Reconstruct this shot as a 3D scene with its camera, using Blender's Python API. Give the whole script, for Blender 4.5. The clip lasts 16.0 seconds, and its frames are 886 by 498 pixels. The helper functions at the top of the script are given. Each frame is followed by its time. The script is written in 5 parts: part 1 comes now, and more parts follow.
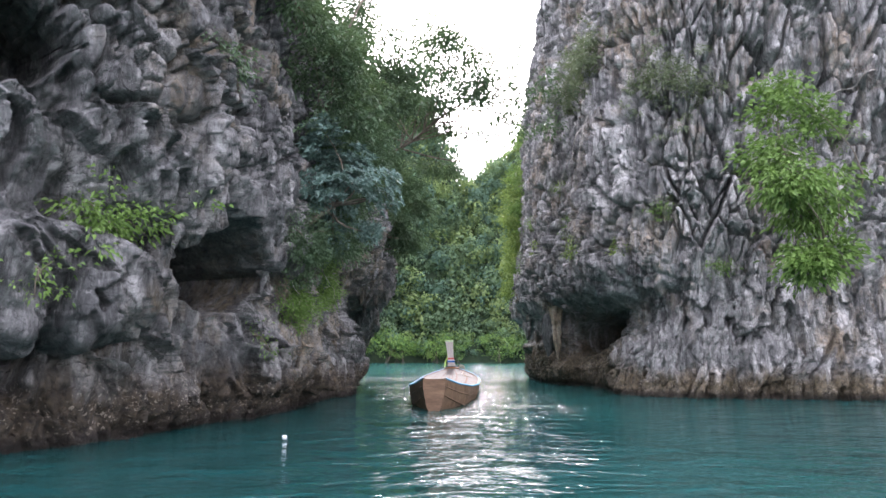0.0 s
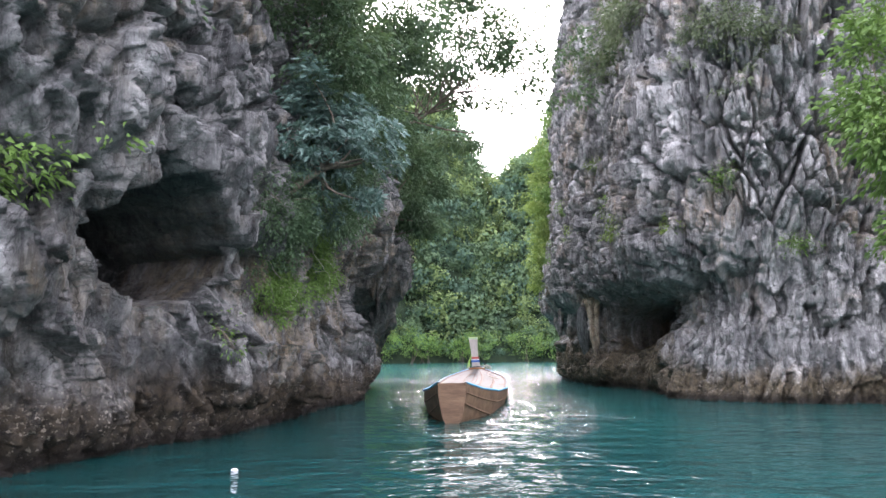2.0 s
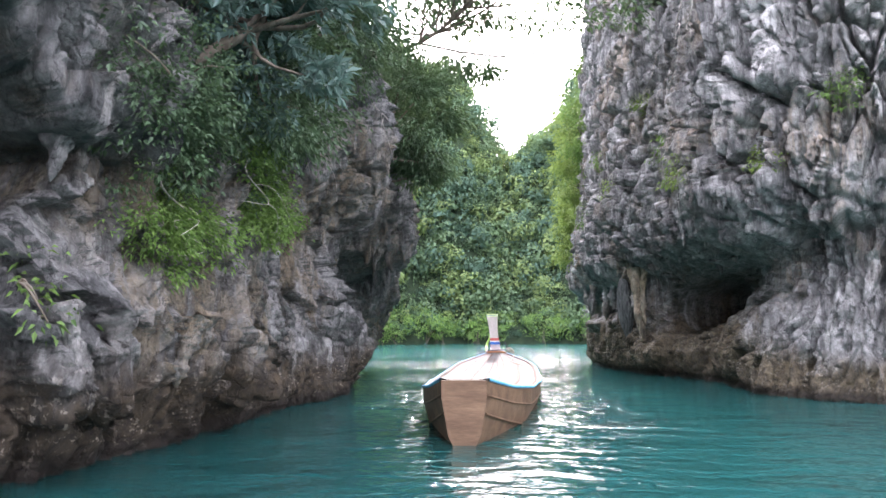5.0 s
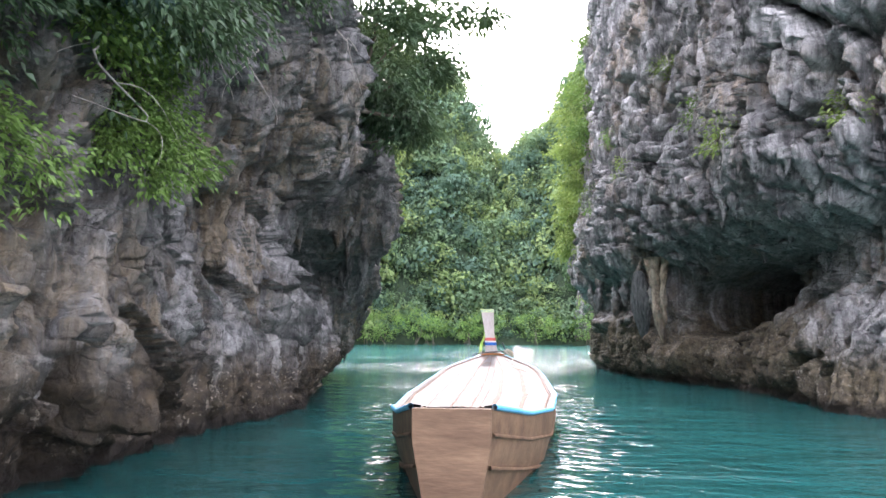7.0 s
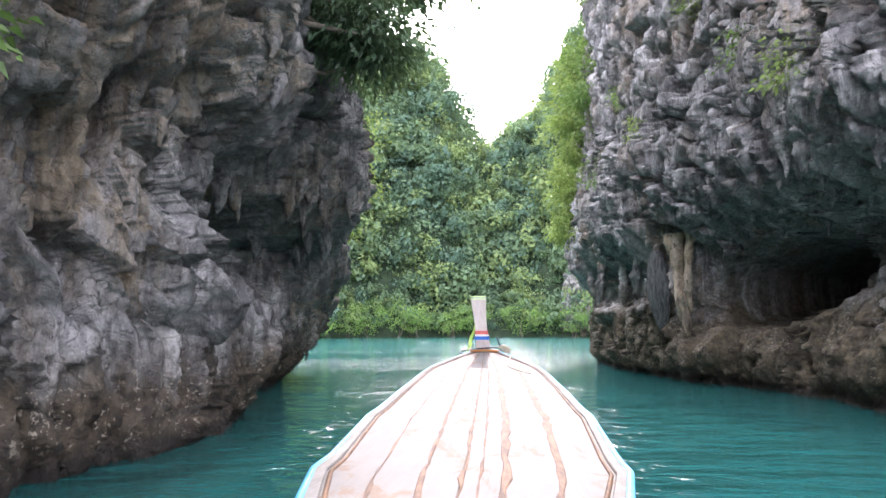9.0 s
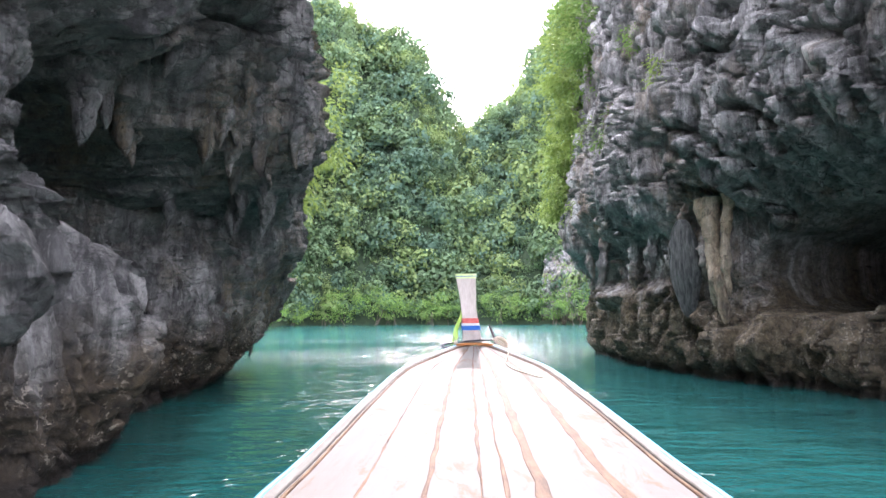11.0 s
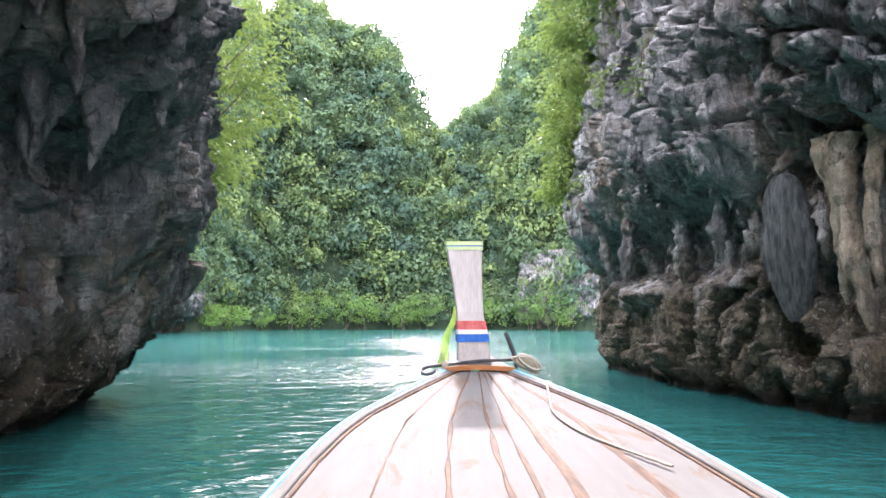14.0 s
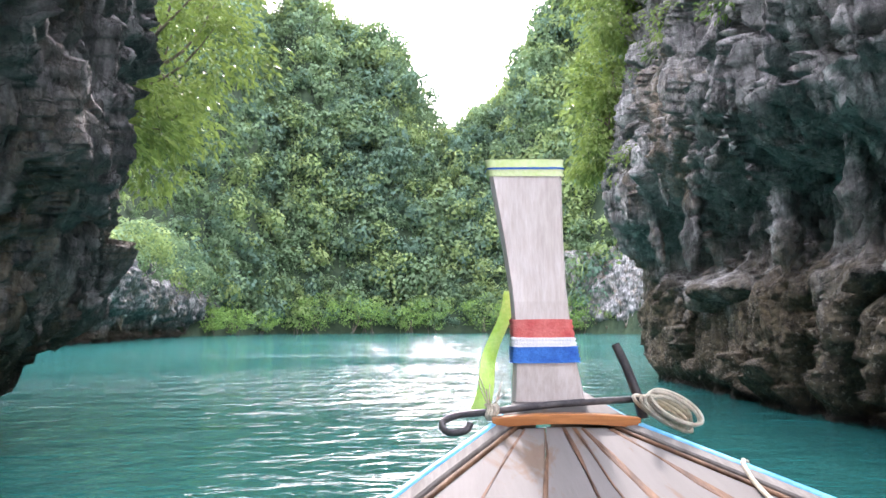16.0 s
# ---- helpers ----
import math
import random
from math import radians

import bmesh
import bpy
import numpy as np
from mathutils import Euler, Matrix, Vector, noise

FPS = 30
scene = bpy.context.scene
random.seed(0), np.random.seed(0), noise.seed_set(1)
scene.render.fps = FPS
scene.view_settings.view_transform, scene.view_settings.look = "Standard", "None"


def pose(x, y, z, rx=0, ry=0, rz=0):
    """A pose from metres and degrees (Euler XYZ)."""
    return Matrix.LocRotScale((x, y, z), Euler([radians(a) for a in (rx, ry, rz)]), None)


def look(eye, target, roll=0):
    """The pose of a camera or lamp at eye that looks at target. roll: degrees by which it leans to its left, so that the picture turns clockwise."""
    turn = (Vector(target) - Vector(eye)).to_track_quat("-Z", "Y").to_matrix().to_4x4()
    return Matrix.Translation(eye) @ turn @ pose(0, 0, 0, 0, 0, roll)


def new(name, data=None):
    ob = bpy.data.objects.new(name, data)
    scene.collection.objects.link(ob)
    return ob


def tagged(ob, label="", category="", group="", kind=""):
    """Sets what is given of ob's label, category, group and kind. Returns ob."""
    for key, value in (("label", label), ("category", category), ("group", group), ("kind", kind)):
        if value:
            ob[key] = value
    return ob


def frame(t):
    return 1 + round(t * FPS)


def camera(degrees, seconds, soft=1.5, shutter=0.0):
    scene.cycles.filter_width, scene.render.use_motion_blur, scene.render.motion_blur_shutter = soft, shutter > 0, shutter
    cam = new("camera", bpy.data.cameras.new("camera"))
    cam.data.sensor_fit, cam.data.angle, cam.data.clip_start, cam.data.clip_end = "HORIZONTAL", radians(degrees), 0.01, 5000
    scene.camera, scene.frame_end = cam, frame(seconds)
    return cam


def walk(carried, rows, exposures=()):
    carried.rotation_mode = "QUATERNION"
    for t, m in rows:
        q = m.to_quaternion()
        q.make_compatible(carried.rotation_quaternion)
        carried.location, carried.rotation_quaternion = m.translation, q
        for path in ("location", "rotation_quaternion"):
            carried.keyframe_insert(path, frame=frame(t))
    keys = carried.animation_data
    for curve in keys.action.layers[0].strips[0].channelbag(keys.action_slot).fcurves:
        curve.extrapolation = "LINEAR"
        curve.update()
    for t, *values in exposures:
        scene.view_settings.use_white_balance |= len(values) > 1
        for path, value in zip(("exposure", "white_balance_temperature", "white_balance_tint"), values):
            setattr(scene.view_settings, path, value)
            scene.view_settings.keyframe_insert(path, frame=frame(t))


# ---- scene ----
# ---- camera and its way ----
cam = camera(68.9, 16.0)
METRES, EYE, TILT, LEAN, TURN = 30.0, 1.4, 9.62, 0.0, 0.0
ROWS = [
    (0.0, 0.0, 0.0, 0.0, 0.0, 0.0, -0.0),
    (0.5, 0.002, 0.0282, -0.0052, 0.25, 0.1, 0.27),
    (1.0, 0.0035, 0.059, -0.0116, 0.93, 0.22, -0.18),
    (1.5, 0.0043, 0.0879, -0.016, 1.43, 0.23, 0.45),
    (2.0, 0.0052, 0.1187, -0.0206, 2.21, 0.0, 0.95),
    (2.5, 0.0059, 0.1477, -0.0255, 2.97, -0.21, 0.72),
    (3.0, 0.0052, 0.1794, -0.0305, 3.35, -0.55, 0.88),
    (3.5, 0.0041, 0.2086, -0.0357, 3.52, -0.72, 0.68),
    (4.0, 0.0031, 0.2405, -0.0414, 3.66, -1.08, 0.88),
    (6.5, -0.001, 0.3925, -0.0665, 3.15, -1.8, 0.4),
    (7.0, -0.002, 0.4245, -0.0731, 2.85, -1.6, 0.24),
    (7.5, -0.0036, 0.4547, -0.0787, 2.44, -1.63, 0.2),
    (8.0, -0.0044, 0.4871, -0.0831, 2.09, -1.94, 0.37),
    (8.5, -0.0048, 0.5172, -0.0877, 1.75, -2.07, 0.34),
    (9.0, -0.0056, 0.5504, -0.0936, 1.41, -2.24, 0.32),
    (11.5, -0.0085, 0.7073, -0.1194, -0.97, -3.48, 0.04),
    (12.0, -0.0092, 0.7396, -0.1255, -1.45, -3.49, -0.15),
    (12.5, -0.0098, 0.7696, -0.1306, -1.88, -3.34, -0.59),
    (13.0, -0.0098, 0.8017, -0.1357, -2.22, -3.24, -0.91),
    (13.5, -0.0091, 0.8313, -0.141, -2.52, -3.01, -1.03),
    (14.0, -0.0095, 0.8637, -0.1464, -2.89, -2.95, -0.56),
    (14.5, -0.0093, 0.8929, -0.1513, -2.97, -2.96, -1.1),
    (15.0, -0.0094, 0.925, -0.156, -3.0, -2.85, -0.23),
    (15.5, -0.0092, 0.9539, -0.1615, -2.67, -2.77, -0.36),
    (16.0, -0.0093, 0.9854, -0.1672, -2.22, -2.64, -0.28),
]
EXPOSURES = [(0.0, 0.55, 6250, 26), (4.0, 1.0, 6250, 26), (9.0, 1.25, 6250, 26), (12.5, 1.4, 6250, 26), (16.0, 1.22, 6250, 26)]
walk(cam, [(t, pose(0, 0, EYE, TILT, LEAN, TURN) @ pose(METRES * x, METRES * y, METRES * z, 90 + pitch, roll, yaw)) for t, x, y, z, yaw, pitch, roll in ROWS], EXPOSURES)

# ---- sky and sun ----
SUN_UP, SUN_ROUND = 38.0, 2.0
world = bpy.data.worlds.new("sky")
scene.world = world
world.use_nodes = True
wn, wl = world.node_tree.nodes, world.node_tree.links
wn.clear()
sky = wn.new("ShaderNodeTexSky")
sky.sky_type, sky.sun_disc = "NISHITA", False
sky.sun_elevation, sky.sun_rotation = radians(SUN_UP), radians(SUN_ROUND)
sky.air_density, sky.dust_density, sky.ozone_density = 1.0, 3.0, 1.0
sky_bg = wn.new("ShaderNodeBackground")
sky_bg.inputs["Strength"].default_value = 0.13
wl.new(sky.outputs[0], sky_bg.inputs["Color"])
cloud_noise = wn.new("ShaderNodeTexNoise")
cloud_noise.inputs["Scale"].default_value, cloud_noise.inputs["Detail"].default_value = 1.6, 5
cloud_ramp = wn.new("ShaderNodeValToRGB")
cloud_ramp.color_ramp.elements[0].position, cloud_ramp.color_ramp.elements[0].color = 0.3, (0.62, 0.68, 0.74, 1)
cloud_ramp.color_ramp.elements[1].position, cloud_ramp.color_ramp.elements[1].color = 0.6, (1, 1, 1, 1)
wl.new(cloud_noise.outputs[0], cloud_ramp.inputs[0])
# overcast: brightest overhead and towards the sun, dimmer down to the horizon behind
toward = wn.new("ShaderNodeVectorMath")
toward.operation = "DOT_PRODUCT"
toward.inputs[1].default_value = (0.0, 0.42, 0.91)
sky_way = wn.new("ShaderNodeTexCoord")
wl.new(sky_way.outputs["Generated"], toward.inputs[0])
glow_ramp = wn.new("ShaderNodeMapRange")
glow_ramp.interpolation_type = "SMOOTHSTEP"
for slot_, value_ in (("From Min", -0.6), ("From Max", 0.95), ("To Min", 1.5), ("To Max", 3.8)):
    glow_ramp.inputs[slot_].default_value = value_
wl.new(toward.outputs["Value"], glow_ramp.inputs["Value"])
cloud_bg = wn.new("ShaderNodeBackground")
wl.new(glow_ramp.outputs["Result"], cloud_bg.inputs["Strength"])
wl.new(cloud_ramp.outputs[0], cloud_bg.inputs["Color"])
both = wn.new("ShaderNodeAddShader")
wl.new(sky_bg.outputs[0], both.inputs[0])
wl.new(cloud_bg.outputs[0], both.inputs[1])
wout = wn.new("ShaderNodeOutputWorld")
wl.new(both.outputs[0], wout.inputs["Surface"])

sun_data = bpy.data.lights.new("sun", "SUN")
sun_data.energy, sun_data.angle, sun_data.color = 3.0, radians(3), (1.0, 0.95, 0.86)
sun = new("sun", sun_data)
az, el = radians(SUN_ROUND), radians(SUN_UP)
sun.matrix_world = look((0, 0, 60), (-50 * math.sin(az) * math.cos(el), -50 * math.cos(az) * math.cos(el), 60 - 50 * math.sin(el)))

# ---- number tools ----
_rs = np.random.RandomState(7)
_perm = np.concatenate([_rs.permutation(256)] * 3)
_grad = _rs.normal(size=(256, 3))
_grad /= np.linalg.norm(_grad, axis=1)[:, None]


def perlin(x, y, z):
    """Gradient noise of arrays, about -0.7 to 0.7."""
    x, y, z = np.broadcast_arrays(np.asarray(x, float), np.asarray(y, float), np.asarray(z, float))
    xi, yi, zi = np.floor(x).astype(int), np.floor(y).astype(int), np.floor(z).astype(int)
    fx, fy, fz = x - xi, y - yi, z - zi
    u, v, w = (f * f * f * (f * (f * 6 - 15) + 10) for f in (fx, fy, fz))
    total = np.zeros(x.shape)
    for dx in (0, 1):
        for dy in (0, 1):
            for dz in (0, 1):
                h = _perm[_perm[_perm[(xi + dx) & 255] + ((yi + dy) & 255)] + ((zi + dz) & 255)]
                g = _grad[h]
                dot = g[..., 0] * (fx - dx) + g[..., 1] * (fy - dy) + g[..., 2] * (fz - dz)
                total += dot * (u if dx else 1 - u) * (v if dy else 1 - v) * (w if dz else 1 - w)
    return total


def fbm(x, y, z, octaves=4, ridged=False):
    total, amp, norm = 0, 1.0, 0
    for k in range(octaves):
        n = perlin(x * 2 ** k + 17 * k, y * 2 ** k, z * 2 ** k - 5 * k)
        total = total + amp * (1 - 2.6 * np.abs(n) if ridged else 1.5 * n)
        norm += amp
        amp *= 0.5
    return total / norm


def worley(x, y, z):
    """Cells round scattered points: distance to the point, to the cell's border, a random value of the cell and its own tilted plane."""
    xi, yi, zi = np.floor(x).astype(int), np.floor(y).astype(int), np.floor(z).astype(int)
    f1, f2 = np.full(x.shape, 9.0), np.full(x.shape, 9.0)
    own, plane = np.zeros(x.shape), np.zeros(x.shape)
    for dx in (-1, 0, 1):
        for dy in (-1, 0, 1):
            for dz in (-1, 0, 1):
                h = _perm[_perm[_perm[(xi + dx) & 255] + ((yi + dy) & 255)] + ((zi + dz) & 255)]
                g = 0.5 + 0.42 * _grad[h]
                ex, ey, ez = x - xi - dx - g[..., 0], y - yi - dy - g[..., 1], z - zi - dz - g[..., 2]
                d = np.sqrt(ex * ex + ey * ey + ez * ez)
                nearer = d < f1
                f2 = np.minimum(f2, np.maximum(f1, d))
                own = np.where(nearer, h / 255.0, own)
                t = _grad[(h + 77) & 255]
                plane = np.where(nearer, ex * t[..., 0] + ey * t[..., 1] + ez * t[..., 2], plane)
                f1 = np.minimum(f1, d)
    return f1, f2 - f1, own, plane


def step(a, b, x):
    t = np.clip((x - a) / (b - a), 0, 1)
    return t * t * (3 - 2 * t)


def spline(points, n):
    """n points evenly spaced on a smooth curve through the given ones."""
    p = np.array(points, float)
    p = np.vstack([2 * p[0] - p[1], p, 2 * p[-1] - p[-2]])
    out = []
    for i in range(1, len(p) - 2):
        for t in np.linspace(0, 1, 60, endpoint=False):
            a, b, c, d = p[i - 1:i + 3]
            out.append(0.5 * (2 * b + (c - a) * t + (2 * a - 5 * b + 4 * c - d) * t * t + (3 * b - a - 3 * c + d) * t ** 3))
    out = np.array(out + [p[-2]])
    s = np.concatenate([[0], np.cumsum(np.linalg.norm(np.diff(out, axis=0), axis=1))])
    if np.isscalar(n):
        q = np.linspace(0, s[-1], n)
    else:
        q = n * s[-1]
    return np.stack([np.interp(q, s, out[:, k]) for k in range(out.shape[1])], 1)


# ---- mesh tools ----
def mesh_of(name, verts, faces, material=None, smooth=True):
    """A mesh from arrays; faces all have the same number of corners."""
    verts, faces = np.asarray(verts, np.float32), np.asarray(faces, np.int32)
    me = bpy.data.meshes.new(name)
    me.vertices.add(len(verts))
    me.vertices.foreach_set("co", verts.ravel())
    k = faces.shape[1]
    me.loops.add(faces.size)
    me.loops.foreach_set("vertex_index", faces.ravel())
    me.polygons.add(len(faces))
    me.polygons.foreach_set("loop_start", np.arange(0, faces.size, k, dtype=np.int32))
    me.polygons.foreach_set("use_smooth", np.full(len(faces), smooth))
    me.update(calc_edges=True)
    me.validate()
    if material:
        me.materials.append(material)
    return me


def grid_faces(a, b, flip=False, wrap=False):
    """Quads of a grid of a x b points; wrap joins the last column to the first."""
    i, j = np.meshgrid(np.arange(a - 1), np.arange(b if wrap else b - 1), indexing="ij")
    i, j = i.ravel(), j.ravel()
    k = (j + 1) % b
    f = np.stack([i * b + j, (i + 1) * b + j, (i + 1) * b + k, i * b + k], 1)
    return f[:, ::-1] if flip else f


def part(name, me, parent, label=""):
    """Links a mesh as one object under a thing or a part."""
    if isinstance(me, bmesh.types.BMesh):
        data = bpy.data.meshes.new(name)
        me.to_mesh(data)
        me.free()
        me = data
    ob = new(name, me)
    ob.parent = parent
    return tagged(ob, label)


def thing(name, place, label, category, group="", kind=""):
    """An Empty at the base of a thing."""
    ob = new(name)
    ob.empty_display_size = 0.2
    ob.matrix_world = place if isinstance(place, Matrix) else Matrix.Translation(place)
    return tagged(ob, label, category, group, kind)


def tube_arrays(path, radii, sides=8, rough=0.0, seed=0):
    """Verts and quads of a tube along a path with its own radius at each point."""
    path, radii = np.array(path, float), np.array(radii, float)
    d = np.gradient(path, axis=0)
    d /= np.linalg.norm(d, axis=1)[:, None] + 1e-9
    ref = np.array([0.13, 0.21, 1.0]) if abs(d[0][2]) < 0.8 else np.array([1.0, 0.2, 0.1])
    u = np.cross(d, ref)
    u /= np.linalg.norm(u, axis=1)[:, None] + 1e-9
    v = np.cross(d, u)
    a = np.linspace(0, 2 * np.pi, sides, endpoint=False)
    r = radii[:, None] * np.ones(sides)
    if rough:
        r = r * (1 + rough * np.random.RandomState(seed).normal(size=r.shape))
    ring = path[:, None] + r[..., None] * (np.cos(a)[None, :, None] * u[:, None] + np.sin(a)[None, :, None] * v[:, None])
    return ring.reshape(-1, 3), grid_faces(len(path), sides, wrap=True)


def join_arrays(pieces):
    vs, fs, n = [], [], 0
    for v, f in pieces:
        vs.append(v)
        fs.append(f + n)
        n += len(v)
    return np.vstack(vs), np.vstack(fs)


def tube(name, path, radii, material, sides=8, rough=0.0, seed=0):
    if np.isscalar(radii):
        radii = [radii] * len(path)
    v, f = tube_arrays(path, radii, sides, rough, seed)
    return mesh_of(name, v, f, material)


def unit(v):
    return v / (np.linalg.norm(v, axis=-1, keepdims=True) + 1e-9)


def leaf_arrays(centres, ways, length, width, rs, droop=0.25):
    """One folded leaf of four corners at each centre, growing along its way."""
    n = len(centres)
    ways = unit(ways)
    side = unit(np.cross(ways, rs.normal(size=(n, 3))))
    up = np.cross(side, ways)
    up *= np.sign(up[:, 2:3] + 1e-6)
    le = (length * rs.uniform(0.6, 1.3, n))[:, None]
    wi = (width * rs.uniform(0.7, 1.3, n))[:, None]
    tip = centres + ways * le - np.array([0, 0, 1]) * le * droop
    mid = centres + ways * le * 0.45 + up * wi * 0.15
    v = np.stack([centres, mid + side * wi * 0.5, tip, mid - side * wi * 0.5], 1).reshape(-1, 3)
    f = np.arange(4 * n).reshape(n, 4)
    return v, f


def box_bm(bm, size, place, bevel=0.0):
    """Adds a box of that size at a pose to a bmesh."""
    m = place if isinstance(place, Matrix) else Matrix.Translation(place)
    made = bmesh.ops.create_cube(bm, size=1.0, matrix=m @ Matrix.Diagonal((*size, 1)))
    if bevel:
        edges = list({e for v in made["verts"] for e in v.link_edges})
        bmesh.ops.bevel(bm, geom=edges, offset=bevel, segments=2, affect="EDGES", profile=0.5)


# ---- materials ----
def material(name):
    m = bpy.data.materials.new(name)
    m.use_nodes = True
    nt = m.node_tree
    return m, nt, nt.nodes["Principled BSDF"]


def node(nt, kind, **values):
    n = nt.nodes.new(kind)
    for key, value in values.items():
        if key.startswith("i_"):
            n.inputs[key[2:].replace("_", " ")].default_value = value
        elif key == "operation":
            n.operation = value
        elif key == "blend_type":
            n.blend_type = value
        elif key == "data_type":
            n.data_type = value
    return n


def link(nt, a, b):
    nt.links.new(a, b)


def ramp(nt, source, *stops):
    r = nt.nodes.new("ShaderNodeValToRGB")
    e = r.color_ramp.elements
    while len(e) < len(stops):
        e.new(0.5)
    for el_, (p, c) in zip(e, stops):
        el_.position = p
        el_.color = (*c, 1) if isinstance(c, tuple) else (c, c, c, 1)
    if source is not None:
        link(nt, source, r.inputs[0])
    return r.outputs[0]


def mix(nt, fac, a, b, how="MIX"):
    n = nt.nodes.new("ShaderNodeMix")
    n.data_type, n.blend_type = "RGBA", how
    for value, slot in ((fac, n.inputs[0]), (a, n.inputs[6]), (b, n.inputs[7])):
        if isinstance(value, (int, float)):
            slot.default_value = value
        elif isinstance(value, tuple):
            slot.default_value = (*value, 1)
        else:
            link(nt, value, slot)
    return n.outputs[2]


def calc(nt, how, a, b=0.5, clamp=False):
    n = nt.nodes.new("ShaderNodeMath")
    n.operation, n.use_clamp = how, clamp
    for value, slot in ((a, n.inputs[0]), (b, n.inputs[1])):
        if isinstance(value, (int, float)):
            slot.default_value = value
        else:
            link(nt, value, slot)
    return n.outputs[0]


def noise_at(nt, where, scale, detail=5, rough=0.55, stretch=(1, 1, 1), distort=0.0):
    m = nt.nodes.new("ShaderNodeMapping")
    m.inputs["Scale"].default_value = stretch
    link(nt, where, m.inputs[0])
    n = nt.nodes.new("ShaderNodeTexNoise")
    n.inputs["Scale"].default_value, n.inputs["Detail"].default_value = scale, detail
    n.inputs["Roughness"].default_value, n.inputs["Distortion"].default_value = rough, distort
    link(nt, m.outputs[0], n.inputs["Vector"])
    return n.outputs[0]


def bump(nt, height, strength, distance, onto=None):
    b = nt.nodes.new("ShaderNodeBump")
    b.inputs["Strength"].default_value, b.inputs["Distance"].default_value = strength, distance
    link(nt, height, b.inputs["Height"])
    if onto is not None:
        link(nt, onto, b.inputs["Normal"])
    return b.outputs[0]


def rock_material(name, pale, mid, dark, rust, rust_amount=0.5, tall=0.5, tide_top=1.0, tide_dark=(0.010, 0.008, 0.006), tide_light=(0.115, 0.082, 0.05), inner=0.3):
    """Weathered limestone: grey with pale runs, dark films, rusty stains and a brown tide band."""
    m, nt, bsdf = material(name)
    geo = nt.nodes.new("ShaderNodeNewGeometry")
    pos = geo.outputs["Position"]
    big = noise_at(nt, pos, 0.35, 5, 0.6, distort=0.4)
    runs = noise_at(nt, pos, 0.9, 8, 0.66, (1.5, 1.5, tall), 0.5)
    films = noise_at(nt, pos, 1.5, 8, 0.7, (1.3, 1.3, 0.6 * tall), 0.6)
    streak = noise_at(nt, pos, 3.4, 6, 0.65, (1.3, 1.3, 0.35 * tall), 0.4)
    fine = noise_at(nt, pos, 6.0, 9, 0.74, distort=0.3)
    grit = noise_at(nt, pos, 30.0, 6, 0.72)
    col = mix(nt, ramp(nt, runs, (0.44, 0.0), (0.66, 1.0)), mid, pale)
    col = mix(nt, ramp(nt, films, (0.47, 0.0), (0.64, 0.85)), col, dark)
    col = mix(nt, ramp(nt, streak, (0.54, 0.0), (0.68, 0.55)), col, pale)
    stain = calc(nt, "MULTIPLY", ramp(nt, big, (0.50, 0.0), (0.64, 1.0)), ramp(nt, streak, (0.36, 0.0), (0.56, 1.0)))
    col = mix(nt, calc(nt, "MULTIPLY", stain, rust_amount), col, rust)
    # a thin green-blue film of algae on the undersides and in patches
    algae = noise_at(nt, pos, 0.55, 6, 0.66, (1, 1, 0.7), 0.5)
    facing = nt.nodes.new("ShaderNodeSeparateXYZ")
    link(nt, geo.outputs["True Normal"], facing.inputs[0])
    under = calc(nt, "MULTIPLY", ramp(nt, calc(nt, "MULTIPLY", facing.outputs[2], -1.0), (0.15, 0.0), (0.6, 0.6)), ramp(nt, runs, (0.36, 0.2), (0.5, 1.0)))
    tint = tuple(0.5 * (m_ + 0.4 * p_) * k_ for m_, p_, k_ in zip(mid, pale, (0.93, 1.08, 1.02)))
    col = mix(nt, calc(nt, "MAXIMUM", under, ramp(nt, algae, (0.60, 0.0), (0.72, 0.2))), col, tint)
    col = mix(nt, 0.4, col, ramp(nt, fine, (0.34, 0.05), (0.5, 0.52), (0.66, 0.95)), "OVERLAY")
    col = mix(nt, 0.25, col, ramp(nt, grit, (0.3, 0.1), (0.7, 0.95)), "OVERLAY")
    flecks = noise_at(nt, pos, 9.0, 7, 0.7, (1, 1, 0.6), 0.8)
    col = mix(nt, ramp(nt, flecks, (0.60, 0.0), (0.66, 0.45)), col, pale)
    col = mix(nt, ramp(nt, flecks, (0.34, 0.7), (0.40, 0.0)), col, dark)
    sep = nt.nodes.new("ShaderNodeSeparateXYZ")
    link(nt, pos, sep.inputs[0])
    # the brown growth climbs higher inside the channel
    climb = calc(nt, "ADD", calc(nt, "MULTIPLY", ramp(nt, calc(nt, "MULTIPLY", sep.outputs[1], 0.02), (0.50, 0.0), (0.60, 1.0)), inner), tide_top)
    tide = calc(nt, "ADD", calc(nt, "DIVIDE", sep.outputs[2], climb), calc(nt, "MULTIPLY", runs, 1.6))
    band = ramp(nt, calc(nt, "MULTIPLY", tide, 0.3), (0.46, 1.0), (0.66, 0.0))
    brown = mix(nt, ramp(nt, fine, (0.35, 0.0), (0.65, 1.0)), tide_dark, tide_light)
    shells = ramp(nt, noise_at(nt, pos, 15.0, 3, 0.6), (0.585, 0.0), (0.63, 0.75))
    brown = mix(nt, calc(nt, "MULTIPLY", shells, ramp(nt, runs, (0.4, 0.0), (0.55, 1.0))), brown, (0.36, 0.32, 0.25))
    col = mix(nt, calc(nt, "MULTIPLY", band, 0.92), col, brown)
    wet = ramp(nt, sep.outputs[2], (0.12, 1.0), (0.3, 0.0))
